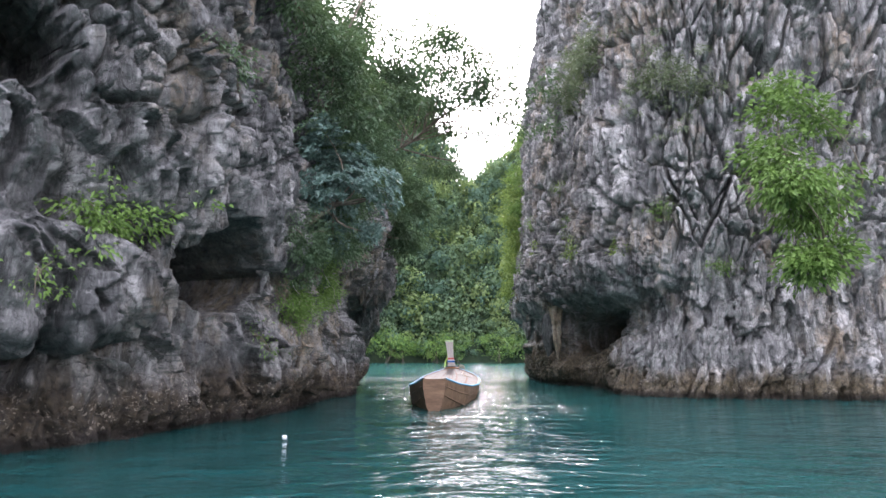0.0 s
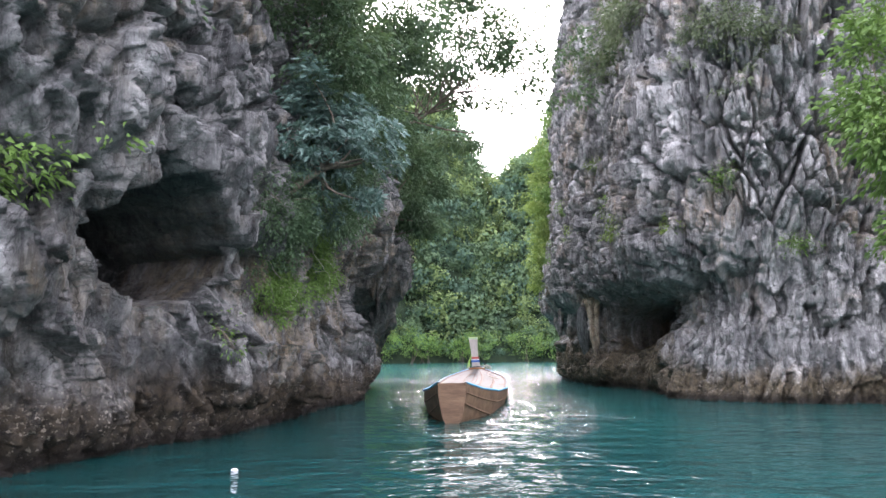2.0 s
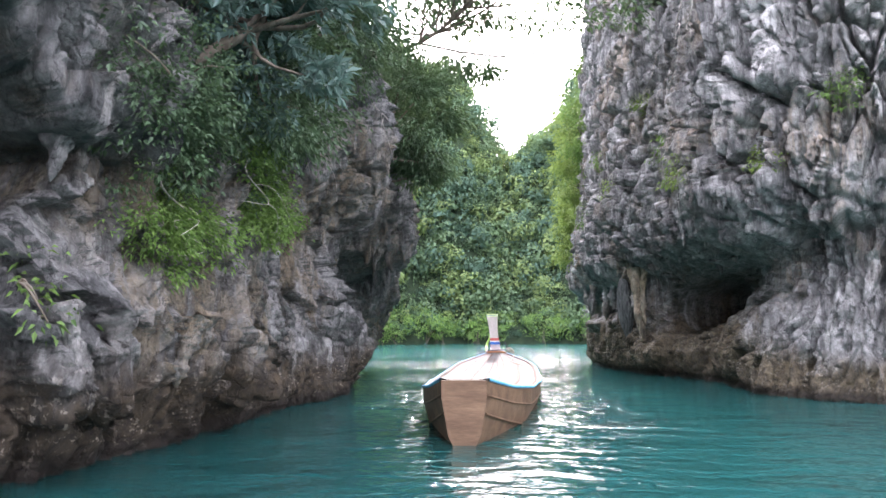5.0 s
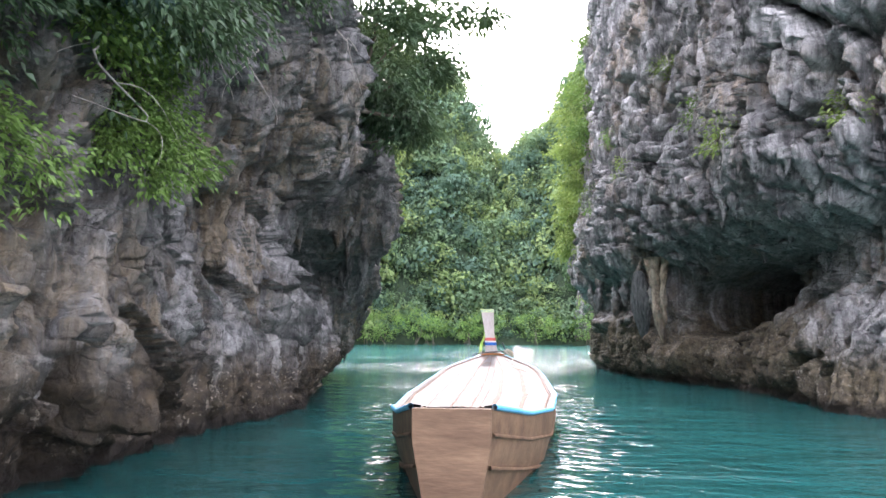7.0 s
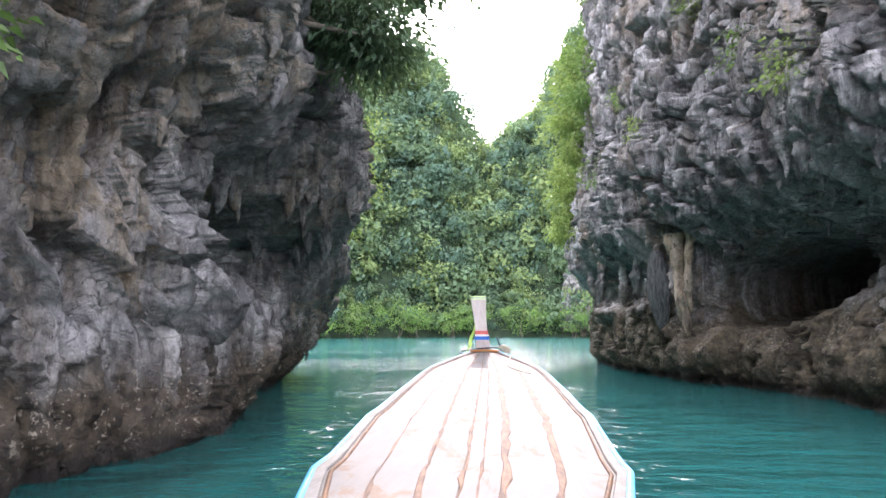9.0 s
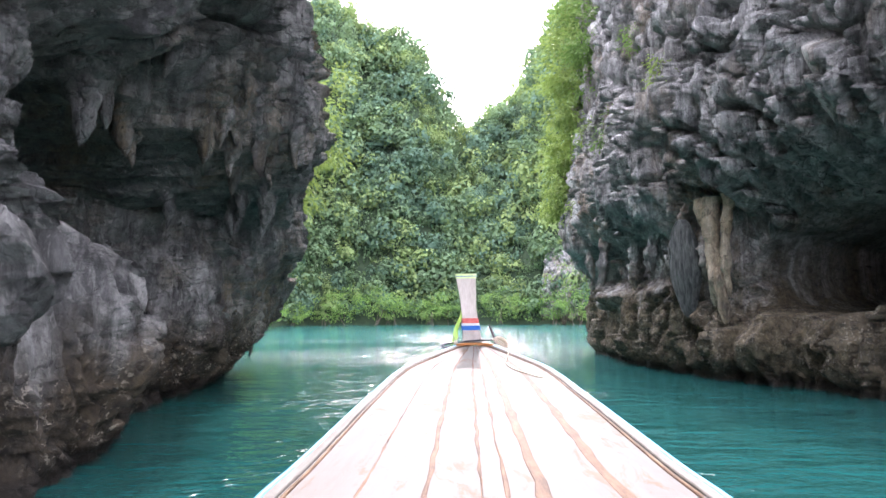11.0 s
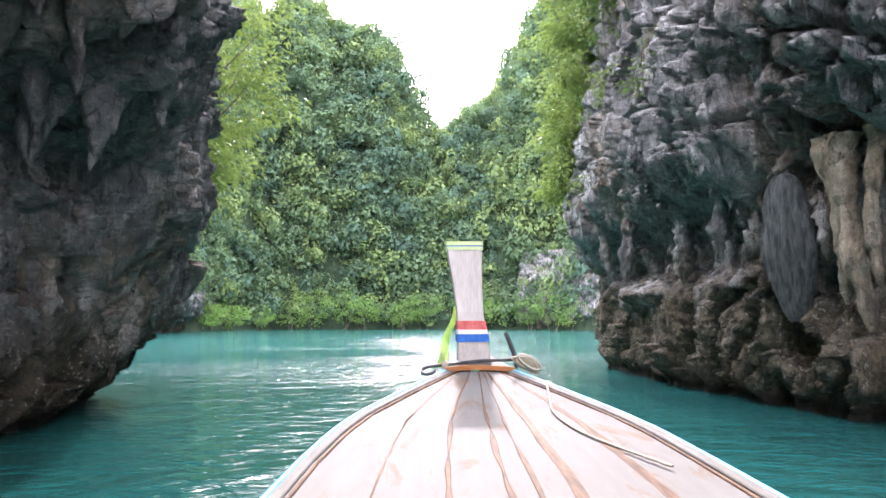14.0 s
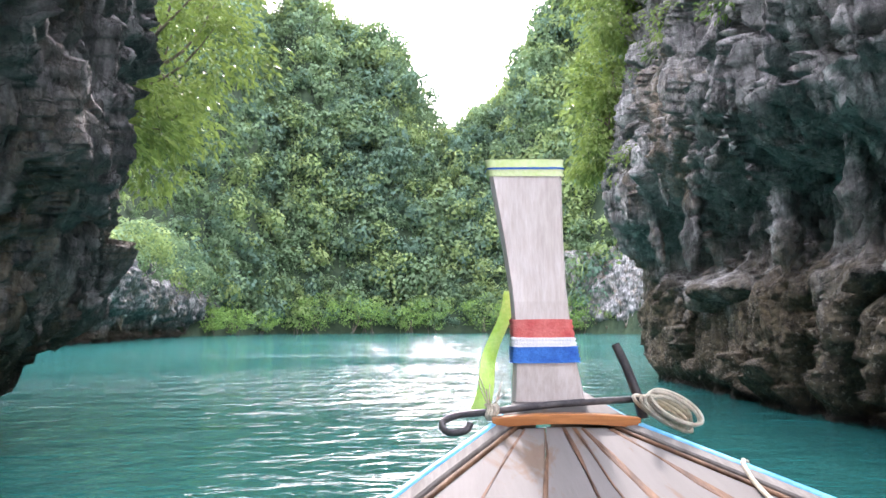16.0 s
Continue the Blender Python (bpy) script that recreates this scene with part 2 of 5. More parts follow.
    col = mix(nt, calc(nt, "MULTIPLY", wet, 0.8), col, (0.012, 0.010, 0.008))
    crack = nt.nodes.new("ShaderNodeTexVoronoi")
    crack.feature = "DISTANCE_TO_EDGE"
    crack.inputs["Scale"].default_value = 2.3
    warp = nt.nodes.new("ShaderNodeVectorMath")
    warp.operation = "ADD"
    nn = nt.nodes.new("ShaderNodeTexNoise")
    nn.inputs["Scale"].default_value, nn.inputs["Detail"].default_value = 1.8, 6
    link(nt, pos, nn.inputs["Vector"])
    link(nt, pos, warp.inputs[0])
    link(nt, nn.outputs["Color"], warp.inputs[1])
    link(nt, warp.outputs[0], crack.inputs["Vector"])
    line = calc(nt, "MULTIPLY", ramp(nt, crack.outputs["Distance"], (0.0, 0.7), (0.014, 0.0)), ramp(nt, runs, (0.46, 0.0), (0.54, 1.0)))
    col = mix(nt, line, col, (0.02, 0.02, 0.02))
    link(nt, col, bsdf.inputs["Base Color"])
    link(nt, ramp(nt, fine, (0.3, 0.65), (0.7, 0.95)), bsdf.inputs["Roughness"])
    bsdf.inputs["Specular IOR Level"].default_value = 0.3
    n1 = bump(nt, noise_at(nt, pos, 2.6, 10, 0.62, (1, 1, 0.5), 0.6), 1.0, 0.10)
    n2 = bump(nt, ramp(nt, crack.outputs["Distance"], (0.0, 0.0), (0.06, 1.0)), 0.6, 0.08, n1)
    scoop = nt.nodes.new("ShaderNodeTexVoronoi")
    scoop.inputs["Scale"].default_value = 5.0
    link(nt, warp.outputs[0], scoop.inputs["Vector"])
    n2 = bump(nt, scoop.outputs["Distance"], 0.6, 0.05, n2)
    n3 = bump(nt, fine, 1.0, 0.06, n2)
    link(nt, bump(nt, grit, 0.6, 0.015, n3), bsdf.inputs["Normal"])
    return m


def leaf_material(name, dark, light, patch=0.25, clear=0.3, gloss=0.45, shine=0.35):
    """Leaves: each its own tone, with larger patches of light and dark growth; light shines through."""
    m, nt, bsdf = material(name)
    geo = nt.nodes.new("ShaderNodeNewGeometry")
    tone = mix(nt, geo.outputs["Random Per Island"], dark, light)
    n = noise_at(nt, geo.outputs["Position"], patch, 4, 0.6)
    tone = mix(nt, ramp(nt, n, (0.35, 0.0), (0.68, 0.8)), tone, tuple(min(1, 1.35 * c) for c in light))
    link(nt, tone, bsdf.inputs["Base Color"])
    bsdf.inputs["Roughness"].default_value = gloss
    bsdf.inputs["Specular IOR Level"].default_value = shine
    thin = nt.nodes.new("ShaderNodeBsdfTranslucent")
    link(nt, mix(nt, 0.5, tone, (0.16, 0.22, 0.05)), thin.inputs["Color"])
    both_ = nt.nodes.new("ShaderNodeMixShader")
    both_.inputs[0].default_value = clear
    link(nt, bsdf.outputs[0], both_.inputs[1])
    link(nt, thin.outputs[0], both_.inputs[2])
    link(nt, both_.outputs[0], nt.nodes["Material Output"].inputs["Surface"])
    return m


def plain_material(name, a, b, scale=6.0, rough=0.6, relief=0.3, stretch=(1, 1, 1), depth=0.01):
    """Two tones mixed by grain at two scales, with fine relief."""
    m, nt, bsdf = material(name)
    tc = nt.nodes.new("ShaderNodeTexCoord")
    n1 = noise_at(nt, tc.outputs["Object"], scale, 6, 0.6, stretch)
    n2 = noise_at(nt, tc.outputs["Object"], scale * 7, 4, 0.6, stretch)
    col = mix(nt, ramp(nt, n1, (0.35, 0.0), (0.65, 1.0)), a, b)
    col = mix(nt, 0.35, col, ramp(nt, n2, (0.3, 0.3), (0.7, 0.75)), "OVERLAY")
    link(nt, col, bsdf.inputs["Base Color"])
    bsdf.inputs["Roughness"].default_value = rough
    bsdf.inputs["Specular IOR Level"].default_value = 0.25
    link(nt, bump(nt, n2, relief, depth), bsdf.inputs["Normal"])
    return m


# Left limestone is a copy darkened so the cliff's shade sits in its colours.
ROCK_LEFT = rock_material("limestone_shade_in_colour", (0.33, 0.33, 0.315), (0.095, 0.098, 0.096), (0.014, 0.015, 0.015), (0.18, 0.135, 0.07), 0.6, 0.4, 1.0, (0.008, 0.007, 0.005), (0.085, 0.064, 0.039))
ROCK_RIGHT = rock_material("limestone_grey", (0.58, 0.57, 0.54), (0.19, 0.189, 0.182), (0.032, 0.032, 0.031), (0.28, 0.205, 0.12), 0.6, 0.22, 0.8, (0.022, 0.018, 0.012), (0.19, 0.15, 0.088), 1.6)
TAN_ROCK = rock_material("tan_flowstone", (0.52, 0.46, 0.36), (0.33, 0.27, 0.19), (0.05, 0.045, 0.038), (0.30, 0.21, 0.12), 0.6, 0.3, 0.3)
PALE_ROCK = rock_material("pale_flowstone", (0.36, 0.355, 0.33), (0.15, 0.148, 0.138), (0.10, 0.095, 0.085), (0.36, 0.27, 0.14), 0.5, 0.5, 0.2)
BARK = plain_material("bark", (0.10, 0.08, 0.06), (0.22, 0.19, 0.15), 8, 0.9, 0.6, (1, 1, 0.3))
PALE_BARK = plain_material("pale_bark", (0.25, 0.23, 0.20), (0.42, 0.40, 0.36), 8, 0.9, 0.5)
LEAF_DARK = leaf_material("dark_leaves", (0.024, 0.052, 0.030), (0.08, 0.14, 0.07), 0.4, 0.25)
LEAF_DULL = leaf_material("dull_leaves", (0.05, 0.075, 0.035), (0.13, 0.16, 0.09), 0.5, 0.25)
LEAF_BLUE = leaf_material("blue_green_leaves", (0.05, 0.10, 0.085), (0.13, 0.21, 0.18), 0.4, 0.2, 0.35)
LEAF_FRESH = leaf_material("fresh_leaves", (0.035, 0.085, 0.02), (0.16, 0.27, 0.065), 0.9, 0.3)
LEAF_LIME = leaf_material("lime_leaves", (0.08, 0.145, 0.035), (0.24, 0.33, 0.09), 0.5, 0.4)
LEAF_HILL = leaf_material("forest_leaves", (0.13, 0.21, 0.12), (0.18, 0.27, 0.155), 0.11, 0.4, 0.9, 0.05)
LEAF_HILL_LIGHT = leaf_material("light_forest_leaves", (0.20, 0.285, 0.115), (0.27, 0.36, 0.15), 0.11, 0.4, 0.9, 0.05)
LEAF_HILL_DARK = leaf_material("dark_forest_leaves", (0.09, 0.165, 0.125), (0.13, 0.215, 0.16), 0.11, 0.4, 0.9, 0.05)
LEAF_MANGROVE = leaf_material("mangrove_leaves", (0.15, 0.29, 0.075), (0.30, 0.46, 0.14), 0.3, 0.3, 0.8, 0.1)


def water_material():
    m, nt, bsdf = material("lagoon_water")
    geo = nt.nodes.new("ShaderNodeNewGeometry")
    pos = geo.outputs["Position"]
    deep = noise_at(nt, pos, 0.05, 3, 0.5)
    sep = nt.nodes.new("ShaderNodeSeparateXYZ")
    link(nt, pos, sep.inputs[0])
    sand = ramp(nt, calc(nt, "MULTIPLY", calc(nt, "ADD", sep.outputs[1], calc(nt, "MULTIPLY", deep, 30.0)), 0.01), (0.30, 0.0), (0.95, 1.0))
    col = mix(nt, ramp(nt, deep, (0.35, 0.0), (0.65, 1.0)), (0.005, 0.042, 0.041), (0.008, 0.058, 0.055))
    col = mix(nt, sand, col, (0.018, 0.125, 0.113))
    link(nt, col, bsdf.inputs["Base Color"])
    bsdf.inputs["Roughness"].default_value = 0.06
    bsdf.inputs["IOR"].default_value = 1.33
    calm = ramp(nt, noise_at(nt, pos, 0.12, 3, 0.5, (0.6, 1.2, 1)), (0.40, 0.5), (0.62, 1.0))
    n1 = bump(nt, calc(nt, "MULTIPLY", noise_at(nt, pos, 1.1, 2, 0.5, (0.75, 1.2, 1), 0.3), calm), 1.0, 0.23)
    n2 = bump(nt, calc(nt, "MULTIPLY", noise_at(nt, pos, 4.0, 3, 0.5, (0.7, 1.2, 1), 0.4), calm), 1.0, 0.085, n1)
    n3 = bump(nt, calc(nt, "MULTIPLY", noise_at(nt, pos, 10.0, 3, 0.55, (0.7, 1.2, 1), 0.5), calm), 1.0, 0.014, n2)
    link(nt, n3, bsdf.inputs["Normal"])
    return m


WATER = water_material()

# ---- water ----
water = new("water", mesh_of("water", [(-3000, -3000, 0), (3000, -3000, 0), (3000, 3000, 0), (-3000, 3000, 0)], [(0, 1, 2, 3)], WATER))
tagged(water, "calm turquoise lagoon water with small glittering ripples", "water", kind="structure")


# ---- cliffs ----
class Cliff:
    """A rock wall: a curve in plan, pushed out and in as a function of the place along it and the height."""

    def __init__(self, plan, fine, steps, heights, side):
        s_all = np.linspace(0, 1, 4000)
        curve = spline(plan, 4000)
        y = curve[:, 1]
        weight = np.where((y > fine[0]) & (y < fine[1]), 6.0, 1.0)
        cum = np.cumsum(weight)
        q = np.interp(np.linspace(cum[0], cum[-1], steps), cum, s_all)
        self.curve = spline(plan, q)
        d = np.gradient(self.curve, axis=0)
        k = np.ones(9) / 9
        d = np.stack([np.convolve(np.pad(d[:, i], 4, "edge"), k, "valid") for i in (0, 1)], 1)
        d /= np.linalg.norm(d, axis=1)[:, None]
        self.normal = np.stack([d[:, 1], -d[:, 0]], 1) * side
        self.s = np.concatenate([[0], np.cumsum(np.linalg.norm(np.diff(self.curve, axis=0), axis=1))])
        self.z = np.array(heights, float)
        self.S, self.Z = np.meshgrid(self.s, self.z, indexing="ij")
        self.off = np.zeros(self.S.shape)
        self.lift = np.zeros(self.S.shape)
        self.side = side
        ahead = np.maximum.accumulate(self.curve[:, 1])
        if self.curve[-1, 1] < self.curve[0, 1]:
            self.at_y = lambda yy: float(np.interp(-yy, -self.curve[:, 1], self.s))
        else:
            self.at_y = lambda yy: float(np.interp(yy, ahead, self.s))

    def profile(self, *rows):
        """Push out by height: rows of (y, ((z, out), ...)), blended along the wall."""
        table = np.array([[np.interp(zz, [a for a, _ in r], [b for _, b in r]) for zz in self.z] for _, r in rows])
        ss = [self.at_y(y) for y, _ in rows]
        order = np.argsort(ss, kind='stable')
        ss, table = np.array(ss)[order], table[order]
        for j in range(len(self.z)):
            self.off[:, j] += np.interp(self.s, ss, table[:, j])

    def lump(self, y, z, ry, rz, out, soft=1.0, rough=0.25, seed=0, tilt=0.0, ds=0.0):
        """A bulge (or a hollow, out < 0) of half sizes ry, rz, with a ragged rim; soft < 1 makes it flat with a steep rim."""
        a = (self.S - self.at_y(y) - ds) / ry
        b = (self.Z - z - tilt * (self.S - self.at_y(y) - ds)) / rz
        r = np.sqrt(a * a + b * b) + rough * fbm(self.S / ry * 1.2 + seed * 7.3, self.Z / rz * 1.2, seed * 3.1 + 0 * self.S, 4)
        self.off += out * (1 - step(1 - soft, 1.0, r))

    def lip(self, y0, y1, z0, z1, out, fade=1.5, wave=0.5, drop=0.35, seed=0, soft=0.35):
        """An overhang between two places: the rock above a drooping, ragged edge stands out."""
        s0, s1 = self.at_y(y0), self.at_y(y1)
        t = np.clip((self.S - s0) / (s1 - s0), 0, 1)
        edge = z0 + (z1 - z0) * t + wave * fbm(self.S * 0.5, 0 * self.S + seed, 0.3, 2)
        edge = edge - drop * np.maximum(0, fbm(self.S * 1.6, 0 * self.S + seed + 4.4, 0.7, 2, True)) ** 2
        along = step(s0 - fade, s0 + fade, self.S) * (1 - step(s1 - fade, s1 + fade, self.S))
        self.off += out * along * step(0, soft, self.Z - edge)

    def weather(self, seed, large=0.3, flute=0.3, rough=0.2, blocks=0.2, blocky_from=99.0, tall=1.0, grain=0.05, drip=0.4, plates=1.0, pocket=1.0, notch=0.3):
        """Rounded hanging lobes with sharp creases between them, cracked blocks, pits and fine grain."""
        x = self.curve[:, 0][:, None] + self.normal[:, 0][:, None] * self.off
        y = self.curve[:, 1][:, None] + self.normal[:, 1][:, None] * self.off
        z = self.Z
        slope = np.clip(np.gradient(self.off, axis=1) / np.gradient(self.z)[None, :], -1.5, 2.5)
        lean = np.clip(0.5 + 0.75 * slope, 0.35, 1.4)
        warp = 0.5 * fbm(x / 1.6, y / 1.6, z / 1.6 + seed, 3)
        mottle = fbm(x / 0.3, y / 0.3, z / 0.3 + seed, 2)
        o = large * fbm(x / 2.6 + seed, y / 2.6, z / 3.0, 3)
        # hanging lobes: round faces, narrow creases
        lean_way = self.S + 0.25 * z
        n1 = np.abs(perlin((lean_way + 0.5 * warp) / 1.1, z / (4.5 * tall) + 0.4 * warp, seed + 0 * z))
        n2 = np.abs(perlin((lean_way + 0.3 * warp) / 0.42, z / (2.6 * tall) + 0.5 * warp, seed + 3.7 + 0 * z))
        lobe = np.sqrt(np.clip(n1 * 2, 0, 1)) + 0.6 * np.sqrt(np.clip(n2 * 2, 0, 1)) - 0.9
        o += flute * lean * lobe
        # overlapping upright plates with sharp edges, at three sizes
        for wide_, deep_, k_ in ((2.2, 0.38, 3.0), (0.9, 0.20, 3.0), (0.4, 0.09, 2.5)):
            q = k_ * fbm((lean_way + warp) / wide_, z / (1.9 * wide_ * tall) + 0.4 * warp, seed + 5.0 * wide_ + 0 * z, 2)
            q = q - np.floor(q)
            o += plates * deep_ * (q - 0.5)
        # cracked angular blocks, each a little in or out and tilted its own way
        high = step(blocky_from - 1.5, blocky_from + 1.5, z + 2 * warp)
        share = blocks * (0.15 + 0.85 * high)
        for size_, part_, gap_ in ((1.15, 1.0, 0.06), (0.5, 0.5, 0.08)):
            _, edge, own, plane = worley(x / size_ + 0.5 * warp, y / size_ + 0.4 * warp, z / (1.3 * size_ * tall) + 0.5 * warp)
            o += part_ * share * (0.8 * (own - 0.5) + 0.7 * plane - 1.7 * np.exp(-(edge / gap_) ** 2))
        # pockets eaten into the stone
        for size_, deep_ in ((1.3, 0.9), (0.6, 0.45)):
            near, _, own, _ = worley(x / size_ + 0.9 * warp + 3.1, y / size_ + 0.8 * warp, z / (1.5 * size_ * tall) + warp)
            o -= pocket * deep_ * step(0.62, 0.66, own) * (1 - step(0.22, 0.36, near + 0.10 * mottle))
        o += rough * (fbm(x / 0.7 + warp, y / 0.7 - warp, z / (0.8 * tall) + seed + 0.7 * warp, 4, True) - 0.3)
        o += grain * fbm(x / 0.2, y / 0.2, z / (0.26 * tall), 3, True)
        self.lift = 0.15 * fbm(x / 1.0 + 9, y / 1.0, z / 1.0 + seed, 3) - drip * np.clip(slope - 0.35, 0, 1) * np.clip(lobe + 0.35, 0, 1.2)
        o = o * step(-0.9, 0.5, z) + 0.25 * np.minimum(0, z)
        o -= notch * step(25.5, 28.5, y) * np.exp(-((z - 0.1) / 0.26) ** 2)
        self.off = self.off + o

    def build(self, name, mat, label, back=((1.2, -0.5), (3, -0.9), (6, -1.2), (10, -1.0), (15, 0.5), (15.5, 25))):
        p = self.curve[:, None, :] + self.normal[:, None, :] * self.off[..., None]
        self.P = np.concatenate([p, (self.Z + self.lift)[..., None]], 2)
        a, b = self.S.shape
        self.N = unit(np.cross(np.gradient(self.P, axis=0), np.gradient(self.P, axis=1))) * self.side
        rings = [self.P]
        for inward, drop in back:
            ring = self.P[:, -1:, :].copy()
            ring[:, 0, :2] -= self.normal * inward
            ring[:, 0, 2] -= drop - 0.5 * fbm(ring[:, 0, 0] / 2, ring[:, 0, 1] / 2, 0 * ring[:, 0, 0], 3)
            rings.append(ring)
        whole = np.concatenate(rings, 1)
        b = whole.shape[1]
        ob = new(name, mesh_of(name, whole.reshape(-1, 3), grid_faces(a, b, flip=self.side < 0), mat))
        self.ob = ob
        return tagged(ob, label, "cliff", kind="structure")

    def spot(self, y, z, ds=0.0):
        """The rock's surface and its outward way at a place along it and a height."""
        i = int(np.clip(np.searchsorted(self.s, self.at_y(y) + ds), 0, len(self.s) - 1))
        j = int(np.clip(np.searchsorted(self.z, z), 0, len(self.z) - 1))
        n = self.N[i, j]
        h = self.normal[i]
        return self.P[i, j], (n if n[:2] @ h > 0 else -n), np.array([h[0], h[1], 0.0])


left = Cliff([(-26, -4), (-16, 2), (-10, 6.5), (-6.6, 10), (-5.5, 11.8), (-5.3, 14), (-4.7, 15.8), (-4.2, 18), (-4.1, 20.3), (-4.1, 23), (-3.55, 25), (-3.65, 27), (-4.2, 29), (-4.9, 32), (-4.95, 34.2), (-5.3, 36.3), (-5.6, 38), (-6.0, 39.6), (-7.6, 41.2), (-10.5, 42.6), (-16, 44.6), (-34, 50)],
             (6, 41.5), 1200, np.concatenate([np.linspace(-0.8, 8, 235), np.linspace(8.08, 15, 80)]), 1)
left.profile((0, ((-1, 0), (1, 0.0), (3, 0.5), (9, 1.0), (15, 0))),
             (10, ((-1, -0.3), (0.8, 0.1), (1.3, 0.1), (2, 0.3), (4, 0.3), (4.6, 0.5), (5.6, 0.9), (9, 0.7), (15, -0.4))),
             (12.8, ((-1, -0.3), (1, 0.1), (1.4, 0.2), (3.4, 0.3), (4.1, 1.1), (5.2, 1.35), (7, 1.2), (9, 0.7), (15, -0.5))),
             (15.5, ((-1, -0.3), (0.5, 0.25), (1.7, 0.6), (2.2, 0.2), (3.5, 0.2), (3.85, 0.85), (5, 1.05), (7, 0.7), (9, 0.3), (15, -1.0))),
             (18.5, ((-1, -0.3), (0, 0), (0.9, 0.35), (1.6, 0.3), (3, 0.2), (5, 0.3), (8, 0.2), (15, -1.0))),
             (21.5, ((-1, -0.3), (0, 0), (1, 0.1), (2, -0.1), (3.3, -0.35), (4.3, 0.05), (5.2, 0.55), (6, 0.9), (8, 0.5), (15, -0.8))),
             (24.5, ((-1, -0.3), (0, 0), (0.9, 0.0), (2.8, -0.4), (3.5, -0.45), (4.5, 0.05), (5.3, 0.65), (6.5, 1.05), (9, 0.5), (15, -1.0))),
             (25.8, ((-1, -0.4), (0, 0), (1, 0.05), (2.5, -0.25), (4, -0.3), (4.6, 0.35), (5.2, 1.0), (6.5, 1.2), (9, 0.5), (15, -1.0))),
             (27.2, ((-1, -0.4), (0, 0), (1, 0.1), (2, -0.1), (2.6, -0.7), (3.2, -1.4), (4.1, -1.2), (4.6, 0.2), (5.2, 0.8), (6.5, 1.1), (9, 0.5), (15, -1.0))),
             (29.3, ((-1, -0.4), (0, 0), (1.0, -0.5), (2, -1.2), (3, -1.8), (4.1, -1.2), (4.8, -0.4), (5.2, 0.2), (6, 0.7), (7, 1.2), (9, 0.8), (12, 0.0), (15, -1.0))),
             (31.1, ((-1, -0.5), (0, 0), (1, -0.6), (1.9, -1.2), (3, -2.0), (3.85, -1.4), (4.05, 0.6), (4.4, 1.7), (4.9, 2.1), (6, 2.2), (8, 1.8), (10, 0.8), (15, -1.0))),
             (32.1, ((-1, -0.5), (0, 0), (1, -0.3), (1.9, -0.8), (3, -1.3), (3.7, -1.2), (4.05, 1.1), (4.5, 2.0), (5.1, 2.35), (7, 2.1), (9, 1.2), (15, -1.0))),
             (33, ((-1, -0.5), (0, 0), (1, 0.1), (1.9, -0.1), (3, -0.35), (3.6, -0.3), (4.05, 1.1), (4.5, 2.0), (5.1, 2.35), (7, 2.1), (9, 1.2), (15, -1.0))),
             (34.3, ((-1, -0.5), (0, 0), (1, 0.05), (2, 0.2), (3, 0.25), (3.7, 0.7), (4.5, 1.7), (5.4, 2.1), (7, 1.7), (9, 0.9), (15, -1.0))),
             (36, ((-1, -0.6), (0, -0.2), (0.6, 0.2), (1.2, 0.65), (2, 0.8), (2.7, 1.15), (3.3, 1.55), (4, 1.45), (5, 1.4), (7, 1.4), (9, 1.0), (15, -0.5))),
             (37.8, ((-1, -0.8), (0, -0.3), (1, 0.4), (1.7, 0.9), (2.4, 1.15), (3.6, 1.6), (4.6, 1.3), (6, 1.3), (8, 1.4), (12, 0.8), (15, 0))),
             (39.5, ((-1, -0.8), (0, -0.4), (1.2, 0.1), (1.7, 0.9), (2.4, 1.2), (3.4, 1.0), (4.4, 1.1), (6, 1.4), (8, 1.3), (12, 0.8), (15, 0))),
             (42, ((-1, -0.8), (2.4, 0.1), (5.2, 0.3), (8, 0.2), (15, -1))))
# hollows, boulders and overhangs from the mouth inwards
left.lump(9.6, 6.3, 0.75, 0.8, -2.4, 0.4, 0.3, 1)
left.lump(10.2, 2.55, 2.0, 1.15, 0.85, 0.4, 0.12, 3)
left.lump(13.9, 3.4, 1.75, 1.15, -7.0, 0.25, 0.22, 2, -0.12)
left.lump(15.1, 3.1, 0.7, 0.6, -4.0, 0.35, 0.25, 12, 0.5)
left.lump(13.2, 5.4, 0.8, 0.45, -0.5, 0.6, 0.3, 22)
left.lump(14.2, 4.5, 0.7, 0.8, 0.35, 0.7, 0.2, 41)
left.lump(16.0, 1.15, 0.9, 0.5, 0.35, 0.7, 0.25, 6)
left.lump(12.6, 0.6, 1.8, 0.6, 0.25, 0.8, 0.3, 16)
left.lump(18.6, 1.15, 0.9, 0.6, 0.35, 0.6, 0.3, 61)
left.lump(20.2, 3.0, 1.1, 1.2, 0.35, 0.7, 0.25, 62)
left.lump(22.4, 4.8, 0.8, 0.4, -2.0, 0.5, 0.3, 63)
left.lump(23.7, 4.0, 0.32, 0.8, -1.6, 0.5, 0.3, 17, 0.4)
left.lump(25.1, 4.1, 0.32, 0.6, -1.3, 0.5, 0.3, 18, 0.4)
left.lump(25.2, 2.3, 1.1, 0.95, 0.45, 0.5, 0.2, 19)
left.lump(23.3, 2.0, 0.45, 0.5, -0.35, 0.5, 0.3, 65)
left.lump(27.4, 1.6, 0.8, 1.3, 0.3, 0.6, 0.25, 66)
left.lump(29.0, 3.6, 2.8, 0.95, -8.0, 0.32, 0.2, 7)
